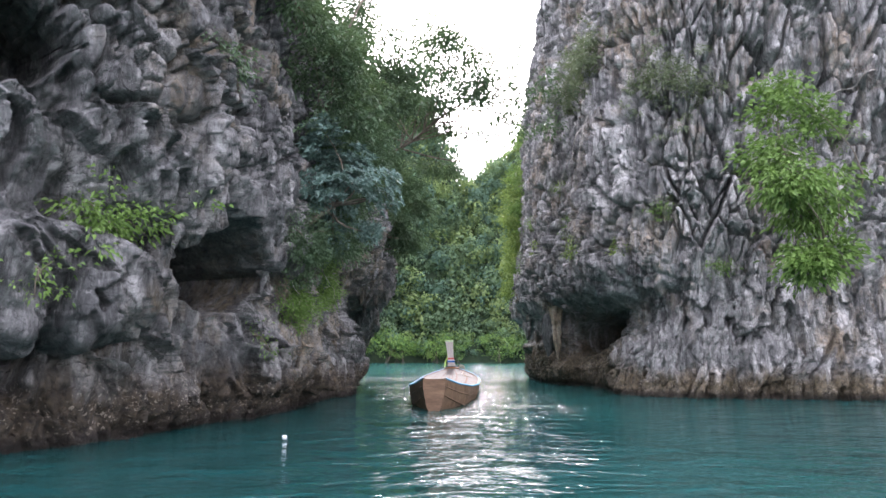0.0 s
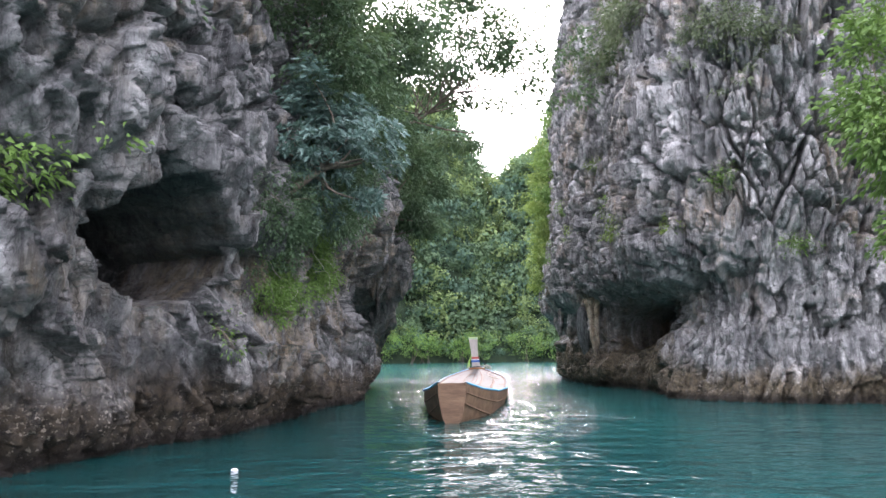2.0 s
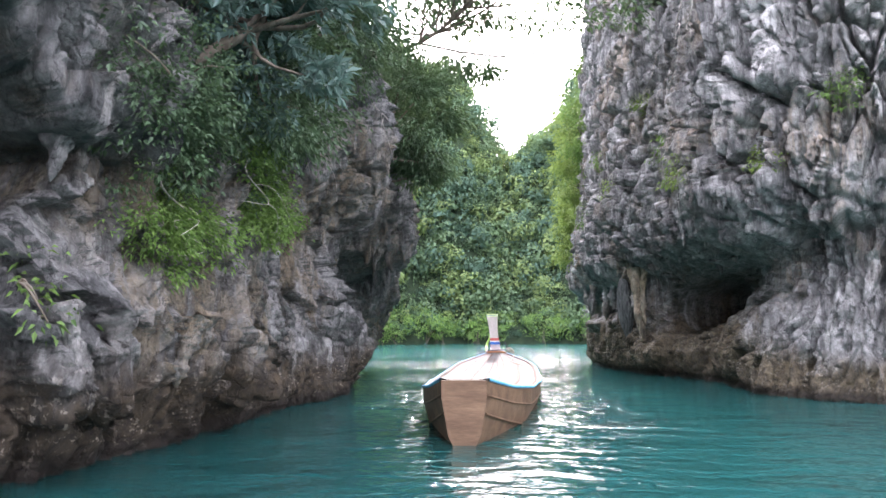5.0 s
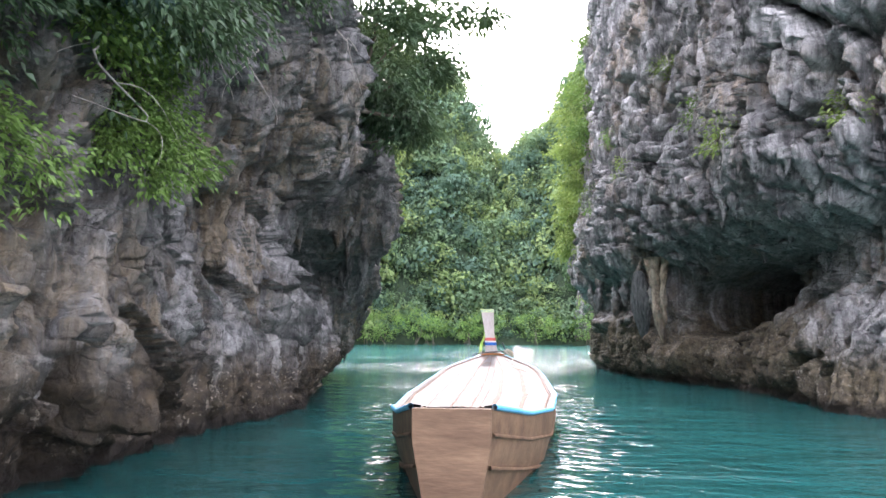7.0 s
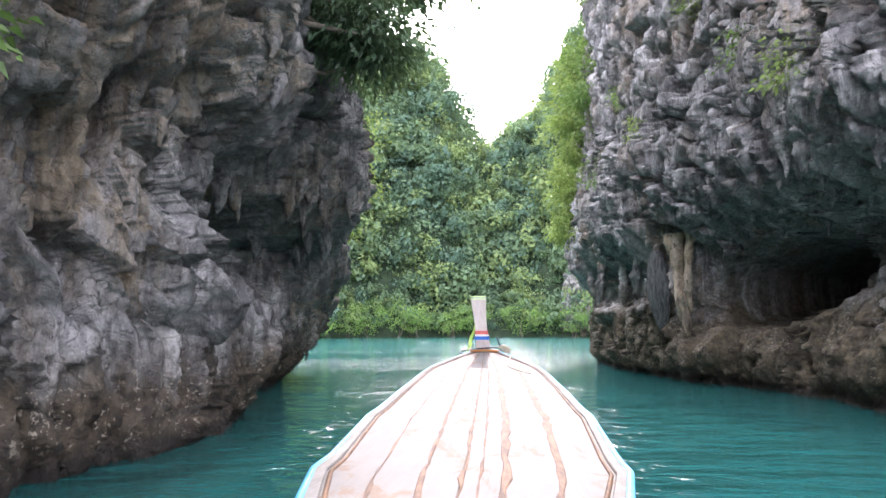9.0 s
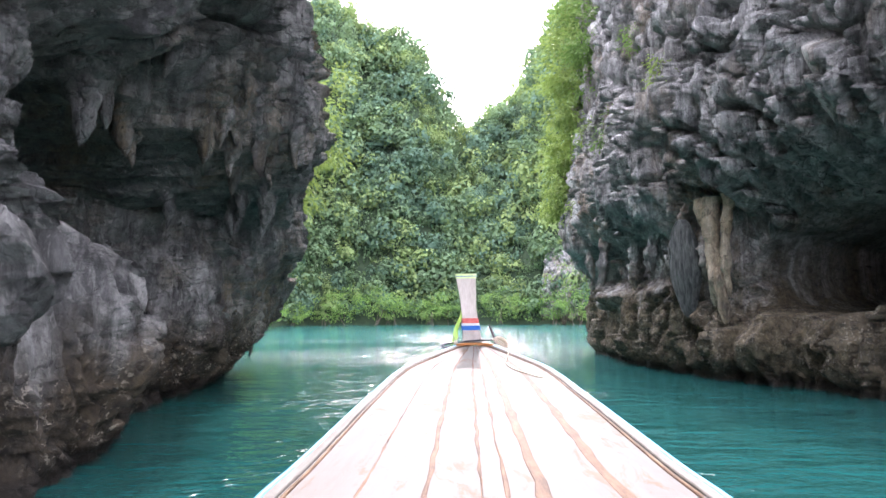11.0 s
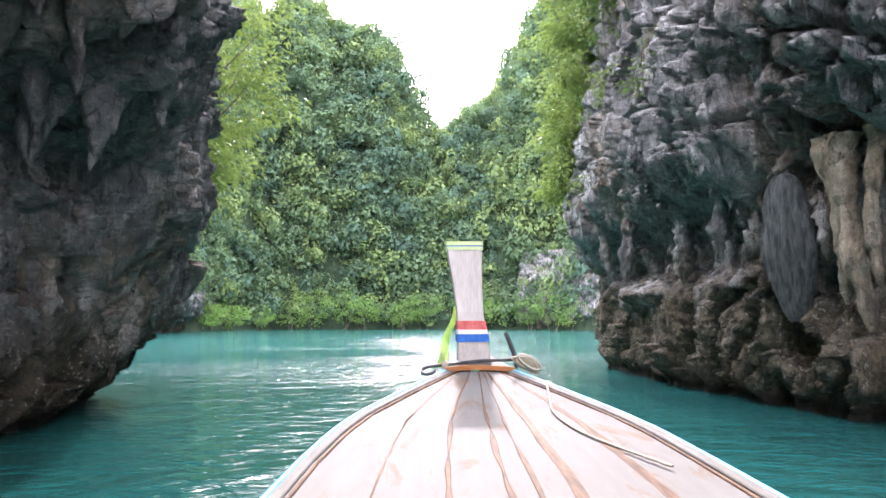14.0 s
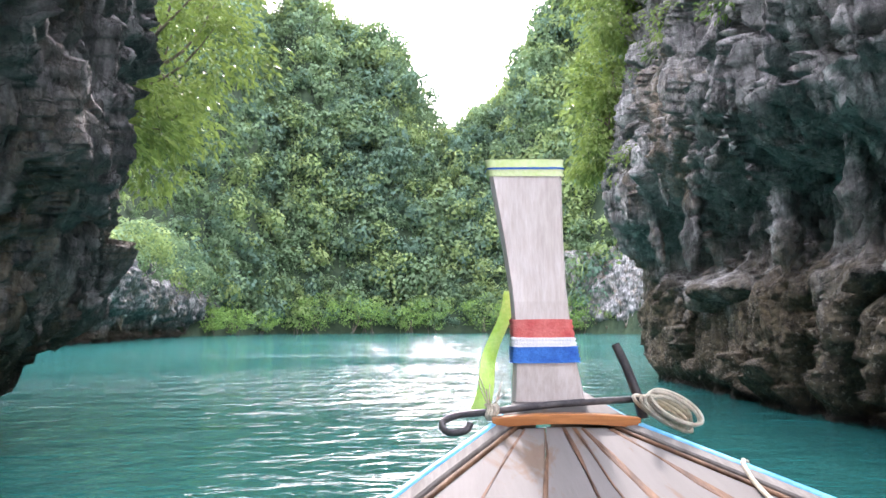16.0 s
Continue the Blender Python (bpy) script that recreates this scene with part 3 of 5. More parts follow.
left.lump(33.6, 2.0, 1.3, 1.5, 0.30, 0.45, 0.15, 64, 0.15)
left.lump(32.9, 1.0, 2.0, 0.16, -0.3, 0.7, 0.3, 67, -0.35)
left.lump(35.05, 2.7, 0.22, 1.5, -0.7, 0.7, 0.2, 68)
left.lump(32.6, 5.9, 1.6, 0.8, 0.25, 0.7, 0.3, 21)
left.weather(3.3, 0.26, 0.42, 0.07, 0.26, 5.2, 1.3, 0.03, pocket=0.7)
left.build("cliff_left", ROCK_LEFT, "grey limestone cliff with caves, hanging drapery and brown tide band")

right = Cliff([(45, 18), (28, 20.5), (18, 21.8), (13.9, 22.3), (10.5, 22.9), (8.4, 23.7), (7.2, 25.2), (6.8, 27), (7.0, 29), (7.2, 31.5), (6.9, 33.5), (6.2, 35.3), (5.8, 38), (5.8, 41), (5.95, 45), (6.4, 48.3), (8.0, 51), (12, 53.5), (20, 55.5), (40, 58)],
              (21.9, 51), 1150, np.concatenate([np.linspace(-0.8, 9, 235), np.linspace(9.08, 27, 120)]), -1)
right.profile((18, ((-1, 0), (3, -0.3), (8, -0.5), (21, -1))),
              (22.3, ((-1, -0.2), (0, 0), (1.2, -0.2), (3, -0.7), (5, -0.9), (11, -0.7), (21, -1))),
              (23.0, ((-1, -0.3), (0, 0), (1.0, -0.1), (3, -0.35), (5, -0.5), (7, -0.6), (11, -0.6), (16, -0.8), (21, -1.5))),
              (25.2, ((-1, -0.3), (0, 0), (1.2, -0.5), (3, -1.5), (3.9, -1.2), (4.3, 0.1), (5, 0.5), (8, 0.6), (11, 0.6), (16, 0), (21, -1))),
              (28, ((-1, -0.3), (0, 0), (1, -0.1), (1.8, -0.5), (2.8, -1.4), (3.7, -1.6), (4.2, -0.1), (4.8, 0.6), (5.4, 0.9), (7, 0.9), (10, 0.5), (15, 0), (21, -1))),
              (31.5, ((-1, -0.3), (0, 0), (1, -0.1), (1.7, -0.6), (2.4, -1.6), (3.6, -2.0), (4.1, -0.2), (4.7, 0.9), (5.2, 1.3), (6.5, 1.35), (9, 0.9), (12, 0.3), (21, -1))),
              (34.5, ((-1, -0.4), (0, 0), (0.9, 0.05), (1.5, -0.6), (2.1, -1.3), (3, -1.3), (4.1, -0.5), (4.7, 0.9), (5.3, 1.3), (6.5, 1.35), (8, 0.8), (11, 0.2), (15, -0.3), (21, -1.5))),
              (36.6, ((-1, -0.4), (0, 0), (1.5, 0.1), (2, -0.1), (3.6, -0.1), (4.4, 0.1), (5.2, 0.45), (6.5, 0.5), (8.5, 0.3), (12, 0.1), (20, -0.4), (27, -1.5))),
              (38.3, ((-1, -0.4), (0, 0), (2.2, -0.1), (2.6, -0.5), (3.8, -0.4), (4.4, 0.6), (4.8, 0.95), (6.2, 0.8), (8, 0.4), (12, 0.1), (20, -0.4), (27, -1.5))),
              (41, ((-1, -0.4), (0, 0), (1, 0.1), (2.2, -0.05), (2.7, -0.7), (3.8, -0.6), (4.5, 0.3), (5.2, 0.8), (6.5, 0.6), (9, 0.3), (12, 0.1), (20, -0.3), (27, -1.5))),
              (46, ((-1, -0.4), (0, 0), (1.6, -0.1), (2.4, -0.4), (3, -0.9), (3.9, -0.8), (4.5, 0.3), (5.2, 0.7), (7, 0.5), (9, 0.2), (14, 0.0), (20, -0.5), (27, -2))),
              (48.5, ((-1, -0.4), (0, 0), (2, 0), (3.3, -0.1), (4, 0.6), (5, 1.0), (7, 0.7), (9, 0.3), (14, 0.0), (20, -0.5), (27, -2))),
              (60, ((-1, -0.4), (3, 0.2), (6, 0.2), (9, -1), (21, -5))))
right.lump(33.0, 2.7, 2.4, 1.25, -8.0, 0.45, 0.22, 4, -0.05)
right.lump(30.3, 2.6, 0.8, 1.2, 0.35, 0.6, 0.25, 14)
right.lump(34.2, 1.2, 0.7, 0.9, 0.55, 0.6, 0.25, 15)
right.lump(35.7, 2.9, 0.5, 0.9, 0.35, 0.6, 0.2, 16)
right.lump(40.9, 3.4, 0.75, 0.75, -5.0, 0.5, 0.2, 5)
right.lump(43.3, 3.4, 0.7, 0.65, -4.0, 0.5, 0.2, 25)
right.lump(46.2, 3.4, 1.1, 0.95, -5.0, 0.5, 0.2, 6)
right.lump(43.4, 2.2, 1.3, 0.45, 0.6, 0.6, 0.25, 26)
right.lump(36.4, 6.6, 1.6, 0.9, 0.35, 0.5, 0.2, 27)
right.lump(33.8, 8.0, 0.6, 0.5, -0.7, 0.5, 0.3, 28)
right.weather(8.1, 0.26, 0.42, 0.06, 0.36, 5.2, 1.9, 0.03, plates=1.2, pocket=0.8)
right.build("cliff_right", ROCK_RIGHT, "tall grey limestone cliff with white runs, overhanging lip and sea caves")


def stalactites(cliff, y0, y1, z0, z1, count, seed, mat, long=0.8):
    """Tapered drip stones under the overhangs, each a part of its cliff."""
    rs_ = np.random.RandomState(seed)
    yy = cliff.P[..., 1]
    ok_ = (cliff.N[..., 2] * np.sign((cliff.N[..., :2] * cliff.normal[:, None, :]).sum(2) + 1e-9) < -0.35) & (yy > y0) & (yy < y1) & (cliff.P[..., 2] > z0) & (cliff.P[..., 2] < z1)
    spots = np.argwhere(ok_)
    if not len(spots):
        return
    for i, j in spots[rs_.choice(len(spots), min(count, len(spots)), replace=False)]:
        top = cliff.P[i, j]
        le = long * rs_.uniform(0.3, 1.0) ** 1.3
        r = le * rs_.uniform(0.2, 0.34)
        t_ = np.linspace(-0.5, 1, 14)
        path = top + np.stack([0.06 * le * np.sin(4 * t_ + i), 0.06 * le * np.cos(3 * t_ + j), -le * t_], 1)
        rad = r * np.interp(t_, [-0.5, 0, 0.3, 0.6, 0.85, 1], [1.5, 1.1, 0.8, 0.5, 0.3, 0.05]) * (1 + 0.13 * np.sin(9 * t_ + i + j))
        v, f = tube_arrays(path, rad, 12, 0.13, i)
        part("stalactite", mesh_of("stalactite", v, f, mat), cliff.ob)


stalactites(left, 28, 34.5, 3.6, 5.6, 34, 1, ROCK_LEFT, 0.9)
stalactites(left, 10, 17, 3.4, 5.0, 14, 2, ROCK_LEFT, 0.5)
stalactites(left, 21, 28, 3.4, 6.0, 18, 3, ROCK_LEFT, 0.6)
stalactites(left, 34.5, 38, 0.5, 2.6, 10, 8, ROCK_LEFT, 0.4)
stalactites(right, 25, 48, 3.6, 6.0, 46, 4, ROCK_RIGHT, 0.55)


# ---- hills round the lagoon ----
def hill_height(a, r):
    """Ground height by bearing (degrees from straight ahead) and distance from the mouth of the lagoon."""
    shore = np.interp(a, [-90, -60, -45, -30, -25, -20, -12, -5, 4, 12, 18, 30, 50, 90], [42, 44, 56, 70, 84, 118, 170, 178, 180, 167, 154, 112, 70, 50])
    ridge = np.interp(a, [-90, -40, -25, -15, -10, -5, -2.0, 0.5, 1.8, 2.8, 5, 8.8, 13, 20, 40, 90], [60, 70, 88, 112, 118, 110, 98, 84, 70, 66, 82, 98, 122, 135, 110, 80])
    wide = np.interp(a, [-90, -40, -25, -15, -10, 0, 2.5, 6, 13, 30, 90], [70, 60, 62, 68, 60, 48, 70, 80, 70, 60, 60])
    wide = wide * (1 + 0.17 * np.sin(a * 0.9 + 1.3))
    t = (r - shore) / wide
    rise = np.clip(t, 0, 1) ** 0.85
    back = np.clip(t - 1, 0, 3)
    return np.where(t < 0, -1.0 + 6 * np.maximum(t, -0.2), 0.4 + ridge * rise - 25 * back) , t


bear = np.linspace(-88, 88, 320)
away = np.linspace(30, 330, 190)
A, R = np.meshgrid(bear, away, indexing="ij")
HX, HY = R * np.sin(np.radians(A)), 27 + R * np.cos(np.radians(A))
base_h, T = hill_height(A, R)
spurs = fbm(A / 5.0, R / 160, 0 * A + 2.2, 3, True)
rough_h = fbm(HX / 40, HY / 40, 0 * HX, 4) * 12 + fbm(HX / 12, HY / 12, 0 * HX + 4, 3) * 5
HZ = base_h + rough_h * step(0.02, 0.4, T) + 22 * (spurs - 0.4) * step(0.05, 0.45, T) * (1 - step(0.75, 1.0, T))
HZ = np.where((HY < 60) & (np.abs(HX) < 16), -3, HZ)
GROUND = plain_material("forest_floor", (0.025, 0.045, 0.025), (0.05, 0.075, 0.04), 0.4, 0.95, 0.6)
hills = new("hill", mesh_of("hill", np.stack([HX, HY, HZ], 2).reshape(-1, 3), grid_faces(len(bear), len(away)), GROUND))
tagged(hills, "steep forested hills closing round the lagoon", "hill", kind="structure")


def crown_template(seed, leaves=90):
    """A lumpy tree top of unit radius: a solid core of several lobes, set all over with leaf clumps."""
    rs = np.random.RandomState(seed)
    lobes = unit(rs.normal(size=(7, 3)) * (1, 1, 0.5) + (0, 0, 0.4)) * rs.uniform(0.4, 0.75, (7, 1))
    k = rs.randint(0, 7, leaves)
    d = unit(rs.normal(size=(leaves, 3)) + (0, 0, 0.35))
    c = lobes[k] + d * rs.uniform(0.28, 0.48, (leaves, 1))
    ways = unit(np.cross(d, rs.normal(size=(leaves, 3))) + 0.15 * d)
    n = leaves
    side = unit(np.cross(ways, d + 0.45 * rs.normal(size=(n, 3))))
    le, wi = rs.uniform(0.05, 0.11, (n, 1)), rs.uniform(0.043, 0.085, (n, 1))
    v = np.stack([c - ways * le, c + side * wi, c + ways * le * 1.1 - (0, 0, 0.03), c - side * wi], 1).reshape(-1, 3)
    f = np.arange(4 * n).reshape(n, 4)
    round_ = unit(0.75 * d + 0.35 * unit(c) + 0.28 * rs.normal(size=(n, 3)) + (0, 0, 0.1))
    return v, f, np.repeat(round_, 4, axis=0)


def forest(name, places, sizes, mat, label, seed=1, leaves=90, tall=1.0):
    """Many tree tops in one mesh, each with the soft shading of a rounded crown."""
    rs = np.random.RandomState(seed)
    temps = [crown_template(seed * 20 + i, leaves) for i in range(8)]
    pieces, normals = [], []
    for p, r in zip(places, sizes):
        v, f, nn = temps[rs.randint(8)]
        a = rs.uniform(0, 6.28)
        c, s = math.cos(a), math.sin(a)
        q = np.stack([v[:, 0] * c - v[:, 1] * s, v[:, 0] * s + v[:, 1] * c, v[:, 2] * tall * rs.uniform(0.8, 1.3)], 1)
        pieces.append((q * r + p, f))
        normals.append(np.stack([nn[:, 0] * c - nn[:, 1] * s, nn[:, 0] * s + nn[:, 1] * c, nn[:, 2]], 1))
    vs, fs = join_arrays(pieces)
    me = mesh_of(name, vs, fs, mat)
    me.normals_split_custom_set_from_vertices(np.vstack(normals).astype(np.float32))
    ob = new(name, me)
    return tagged(ob, label, "trees", kind="stuff")


rs = np.random.RandomState(11)
n_try = 2900
ta, tr = rs.uniform(-37, 17, n_try), rs.uniform(0, 1, n_try) ** 1.15
_, t0 = hill_height(ta, np.full(n_try, 100.0))
ia = np.interp(ta, bear, np.arange(len(bear))).astype(int)
first = np.argmax(T > 0.01, axis=1)
last = np.array([np.searchsorted(T[i], 1.12) for i in range(len(bear))])
ir = (first[ia] + tr * (last[ia] - first[ia])).astype(int).clip(0, len(away) - 1)
tx, ty, tz = HX[ia, ir], HY[ia, ir], HZ[ia, ir]
tx = tx + rs.normal(size=n_try) * 0.7
ok = (tz > 0.2) & ~((ty < 62) & (np.abs(tx) < 22))
keep = rs.uniform(size=n_try) < np.clip(R[ia, ir] / 150, 0.75, 1)
ok &= keep
size = (2.0 + 4.2 * rs.uniform(0, 1, n_try) ** 1.4) * np.clip(R[ia, ir] / 150, 0.6, 1.25)


# ---- rock walls at the lagoon's edge ----
lagoon_left = Cliff([(-29, 74), (-33, 98), (-38, 122), (-40, 140), (-43, 152), (-43, 170), (-39, 190)], (60, 180), 420, np.linspace(-1, 10, 70), 1)
lagoon_left.profile((56, ((-1, 0.2), (1, 0.4), (3, 1.4), (7, 1.8), (10, 0.8))), (186, ((-1, 0.2), (1, 0.4), (3, 1.2), (6, 1.4), (10, -1))))
for i_, (y_, w_) in enumerate(((72, 3), (84, 4), (93, 3), (104, 5), (113, 3.5), (126, 4), (140, 5), (155, 4))):
    lagoon_left.lump(y_, 2.0, w_, 2.2, -2.5, 0.5, 0.4, i_)
lagoon_left.lip(70, 170, 3.4, 3.6, 1.4, 4, 2.0, 1.6, 4, 0.8)
lagoon_left.weather(5.5, 1.6, 0.8, 0.7, 0.3, tall=1.5)
lagoon_left.build("cliff_lagoon_left", ROCK_LEFT, "pale limestone shore cliff with dark sea caves under the forest", ((1.5, -0.3), (4, -1.2), (8, -3.5), (12, -5)))
lagoon_right = Cliff([(28, 196), (36, 190), (43, 182), (50, 172), (57, 158)], (150, 210), 260, np.linspace(-1, 21, 70), 1)
lagoon_right.profile((100, ((-1, 0), (5, 0.8), (13, 0.0), (21, -4))), (215, ((-1, 0), (5, 0.8), (13, 0.0), (21, -4))))
lagoon_right.weather(2.5, 2.2, 0.9, 0.7, 0.4, tall=2.0)
lagoon_right.build("cliff_lagoon_right", ROCK_RIGHT, "white limestone face at the lagoon's far shore", ((1.0, 0.0), (3, 4), (6, 12), (8, 25)))
edge = []
for cliff_, top_, count_ in ((lagoon_left, 6.5, 170), (lagoon_right, 17.0, 50)):
    for q_ in range(count_):
        i_ = rs.randint(len(cliff_.s))
        g_ = cliff_.P[i_, -1] - np.append(cliff_.normal[i_], 0) * rs.uniform(-2.2, 5)
        edge.append((*(g_ + np.array([0, 0, rs.uniform(-2.5, 2.5)])), rs.uniform(1.3, 2.8)))
edge = np.array(edge)
spots_ = np.vstack([np.stack([tx, ty, tz + size * 0.15], 1)[ok], edge[:, :3]])
sizes_ = np.concatenate([size[ok], edge[:, 3]])
# light, middle and dark growth stand in patches
growth = fbm(spots_[:, 0] / 22, spots_[:, 1] / 22, spots_[:, 2] / 22, 3) + 0.45 * rs.normal(size=len(spots_))
for mat_, low_, high_, words_, k_ in ((LEAF_HILL, -0.35, 0.3, "dense green jungle trees covering the steep hills", 2), (LEAF_HILL_LIGHT, 0.3, 99, "yellow-green jungle trees on the steep hills", 3), (LEAF_HILL_DARK, -99, -0.35, "dark bluish green jungle trees in the hill's gullies", 4)):
    chosen_ = (growth >= low_) & (growth < high_)
    forest("forest", spots_[chosen_], sizes_[chosen_], mat_, words_, k_, 245)
stalactites(lagoon_left, 60, 180, 1.5, 6, 40, 7, ROCK_RIGHT, 1.6)

# a tall rounded shield of dark fluted stone with a pale drip beside it
p_, n_, h_ = right.spot(36.4, 2.5)
zz_, aa_ = np.linspace(0, 1, 40), np.linspace(0, 2 * np.pi, 36, endpoint=False)
wide_ = 0.52 * np.sin(np.pi * np.clip(zz_, 0.004, 0.996)) ** 0.28 * np.interp(zz_, [0, 0.45, 1], [0.6, 1.0, 0.9])
rows_ = []
for z_, w_ in zip(zz_, wide_):
    rid = 1 + 0.2 * np.sin(aa_ * 13 + 9 * z_) * np.abs(np.sin(aa_)) + 0.12 * perlin(aa_ * 2.5, z_ * 16, 0.5 + 0 * aa_)
    along_ = np.cos(aa_) * w_ * rid
    depth_ = np.sin(aa_) * w_ * 0.5 * rid
    rows_.append(np.stack([5.82 - h_[1] * along_ + h_[0] * depth_ + 0.1 * (1 - z_), 36.4 + h_[0] * along_ + h_[1] * depth_, 1.45 + 2.4 * z_ + 0 * aa_], 1))
SHIELD = plain_material("grey_flowstone", (0.05, 0.058, 0.055), (0.18, 0.19, 0.178), 6, 0.8, 1.0, (2.4, 2.4, 0.5), 0.06)
part("flowstone_shield", mesh_of("flowstone_shield", np.array(rows_).reshape(-1, 3), grid_faces(40, 36, wrap=True), SHIELD), right.ob, "grey-green fluted stone shield hanging from the cave roof")


def drip_column(cliff, x, y, z0, z1, r, seed, mat, words):
    """A gnarled hanging column: swollen at the root, ringed and bent, thin at the foot."""
    rs_ = np.random.RandomState(seed)
    t_ = np.linspace(0, 1, 26)
    path = np.stack([x + 0.10 * np.sin(3 * t_ + seed), y + 0.12 * np.sin(2.3 * t_ + 2 * seed), z1 + (z0 - z1) * t_], 1)
    rad = r * np.interp(t_, [0, 0.15, 0.45, 0.7, 0.9, 1], [1.9, 1.2, 0.85, 1.05, 0.7, 0.2]) * (1 + 0.16 * np.sin(17 * t_ + seed) + 0.08 * rs_.normal(size=26))
    v, f = tube_arrays(path, rad, 18, 0.16, seed)
    part("drip_column", mesh_of("drip_column", v, f, mat), cliff.ob, words)


for q_, (x_, y_, a_, b_, r_) in enumerate(((6.35, 34.9, 1.9, 4.2, 0.10), (6.2, 35.25, 1.3, 4.2, 0.16), (6.1, 35.6, 1.7, 4.2, 0.12))):
    drip_column(right, x_, y_, a_, b_, r_, 3 + q_, TAN_ROCK, "tan flowstone column against the cave wall")
for q_, (x_, y_, a_, b_, r_) in enumerate(((5.85, 40.4, 2.3, 4.6, 0.22), (5.8, 44.0, 2.6, 5.0, 0.20), (5.9, 38.6, 2.7, 4.5, 0.16), (5.9, 46.0, 3.0, 4.8, 0.16))):
    drip_column(right, x_, y_, a_, b_, r_, 13 + q_, ROCK_RIGHT, "grey gnarled stone column hanging from the overhang")


for q_, (y_, z_, l_, r_) in enumerate(((15.5, 1.6, 0.9, 0.10), (15.9, 1.5, 0.7, 0.12), (17.5, 1.5, 0.7, 0.10), (17.9, 1.6, 0.9, 0.09), (18.4, 1.45, 0.6, 0.11))):
    p_, n_, h_ = left.spot(y_, z_)
    drip_column(left, p_[0] + 0.04, p_[1] - 0.03, z_ - l_, z_ + 0.15, r_, 31 + q_, PALE_ROCK, "pale flowstone finger hanging over the tide band")


# ---- plants ----
def limb_path(a, b, sag, rs_, n=7):
    a, b = np.array(a, float), np.array(b, float)
    t_ = np.linspace(0, 1, n)[:, None]
    bend = rs_.normal(size=3) * 0.12 * np.linalg.norm(b - a)
    return a + (b - a) * t_ + np.sin(np.pi * t_) * (bend + np.array([0, 0, sag]))


def leaf_clumps(centres, per, spread, length, width, rs_, droop=0.3, middle=None):
    """Leaves round each clump centre, pointing outwards and down."""
    n = len(centres)
    k = np.repeat(np.arange(n), per)
    off = rs_.normal(size=(n * per, 3)) * spread * np.array([1, 1, 0.5])
    ways = unit(off) + 0.5 * rs_.normal(size=(n * per, 3)) * np.array([1, 1, 0.5]) - np.array([0, 0, 0.12])
    if middle is not None:
        ways = ways + 0.5 * unit(centres[k] - middle)
    return leaf_arrays(centres[k] + off, ways, length, width, rs_, droop)


def rosettes(centres, outward, per, length, width, rs_):
    """Whorls of long drooping leaves at the branch tips."""
    n = len(centres)
    k = np.repeat(np.arange(n), per)
    a = np.tile(np.linspace(0, 2 * np.pi, per, endpoint=False), n) + np.repeat(rs_.uniform(0, 6, n), per)
    axis = unit(outward + np.array([0, 0, 0.8]) + 0.3 * rs_.normal(size=(n, 3)))
    u = unit(np.cross(axis, np.array([0.3, 0.9, 0.1])))
    v = np.cross(axis, u)
    ways = np.cos(a)[:, None] * u[k] + np.sin(a)[:, None] * v[k] + 0.35 * axis[k]
    return leaf_arrays(centres[k] + 0.02 * ways, ways, length, width, rs_, 0.14)


def tree(base, middle, reach, clumps, per, leaf, mat, label, seed, trunk=0.12, kind="clump", bark=BARK, spread=0.3, limbs=9, hollow=0.35, group="", lobes=14):
    """A tree on a ledge: bent trunk, limbs and a crown of many leaves with gaps."""
    rs_ = np.random.RandomState(seed)
    base, middle, reach = np.array(base, float), np.array(middle, float), np.array(reach, float)
    ob = thing("tree", tuple(base), label, "tree", group)
    boughs = unit(rs_.normal(size=(lobes, 3))) * rs_.uniform(0.35, 0.95, (lobes, 1))
    share = rs_.uniform(0.18, 0.42, (lobes, 1))
    d = unit(rs_.normal(size=(clumps, 3)))
    pick = rs_.randint(0, lobes, clumps)
    rad = rs_.uniform(hollow, 1, (clumps, 1)) ** 0.6
    centres = middle + (boughs[pick] + d * rad * share[pick] * np.array([1, 1, 0.6])) * reach
    d = unit(centres - middle)
    path = limb_path(base, middle + np.array([0, 0, -0.2]) * reach, 0.1, rs_, 9)
    v, f = tube_arrays(path - base, np.linspace(trunk, trunk * 0.4, 9), 8, 0.06, seed)
    part("trunk", mesh_of("trunk", v, f, bark), ob)
    for q in range(limbs):
        goal = middle + boughs[q % lobes] * reach
        at = path[rs_.randint(4, 9)]
        lp = limb_path(at, goal, -0.1, rs_)
        v, f = tube_arrays(lp - base, np.linspace(trunk * 0.42, trunk * 0.08, 7), 6)
        part("limb", mesh_of("limb", v, f, bark), ob)
    if kind == "rosette":
        v, f = rosettes(centres - base, d, per, leaf[0], leaf[1], rs_)
    else:
        v, f = leaf_clumps(centres - base, per, spread, leaf[0], leaf[1], rs_, 0.3, middle - base)
    part("crown", mesh_of("crown", v, f, mat, False), ob)
    return ob


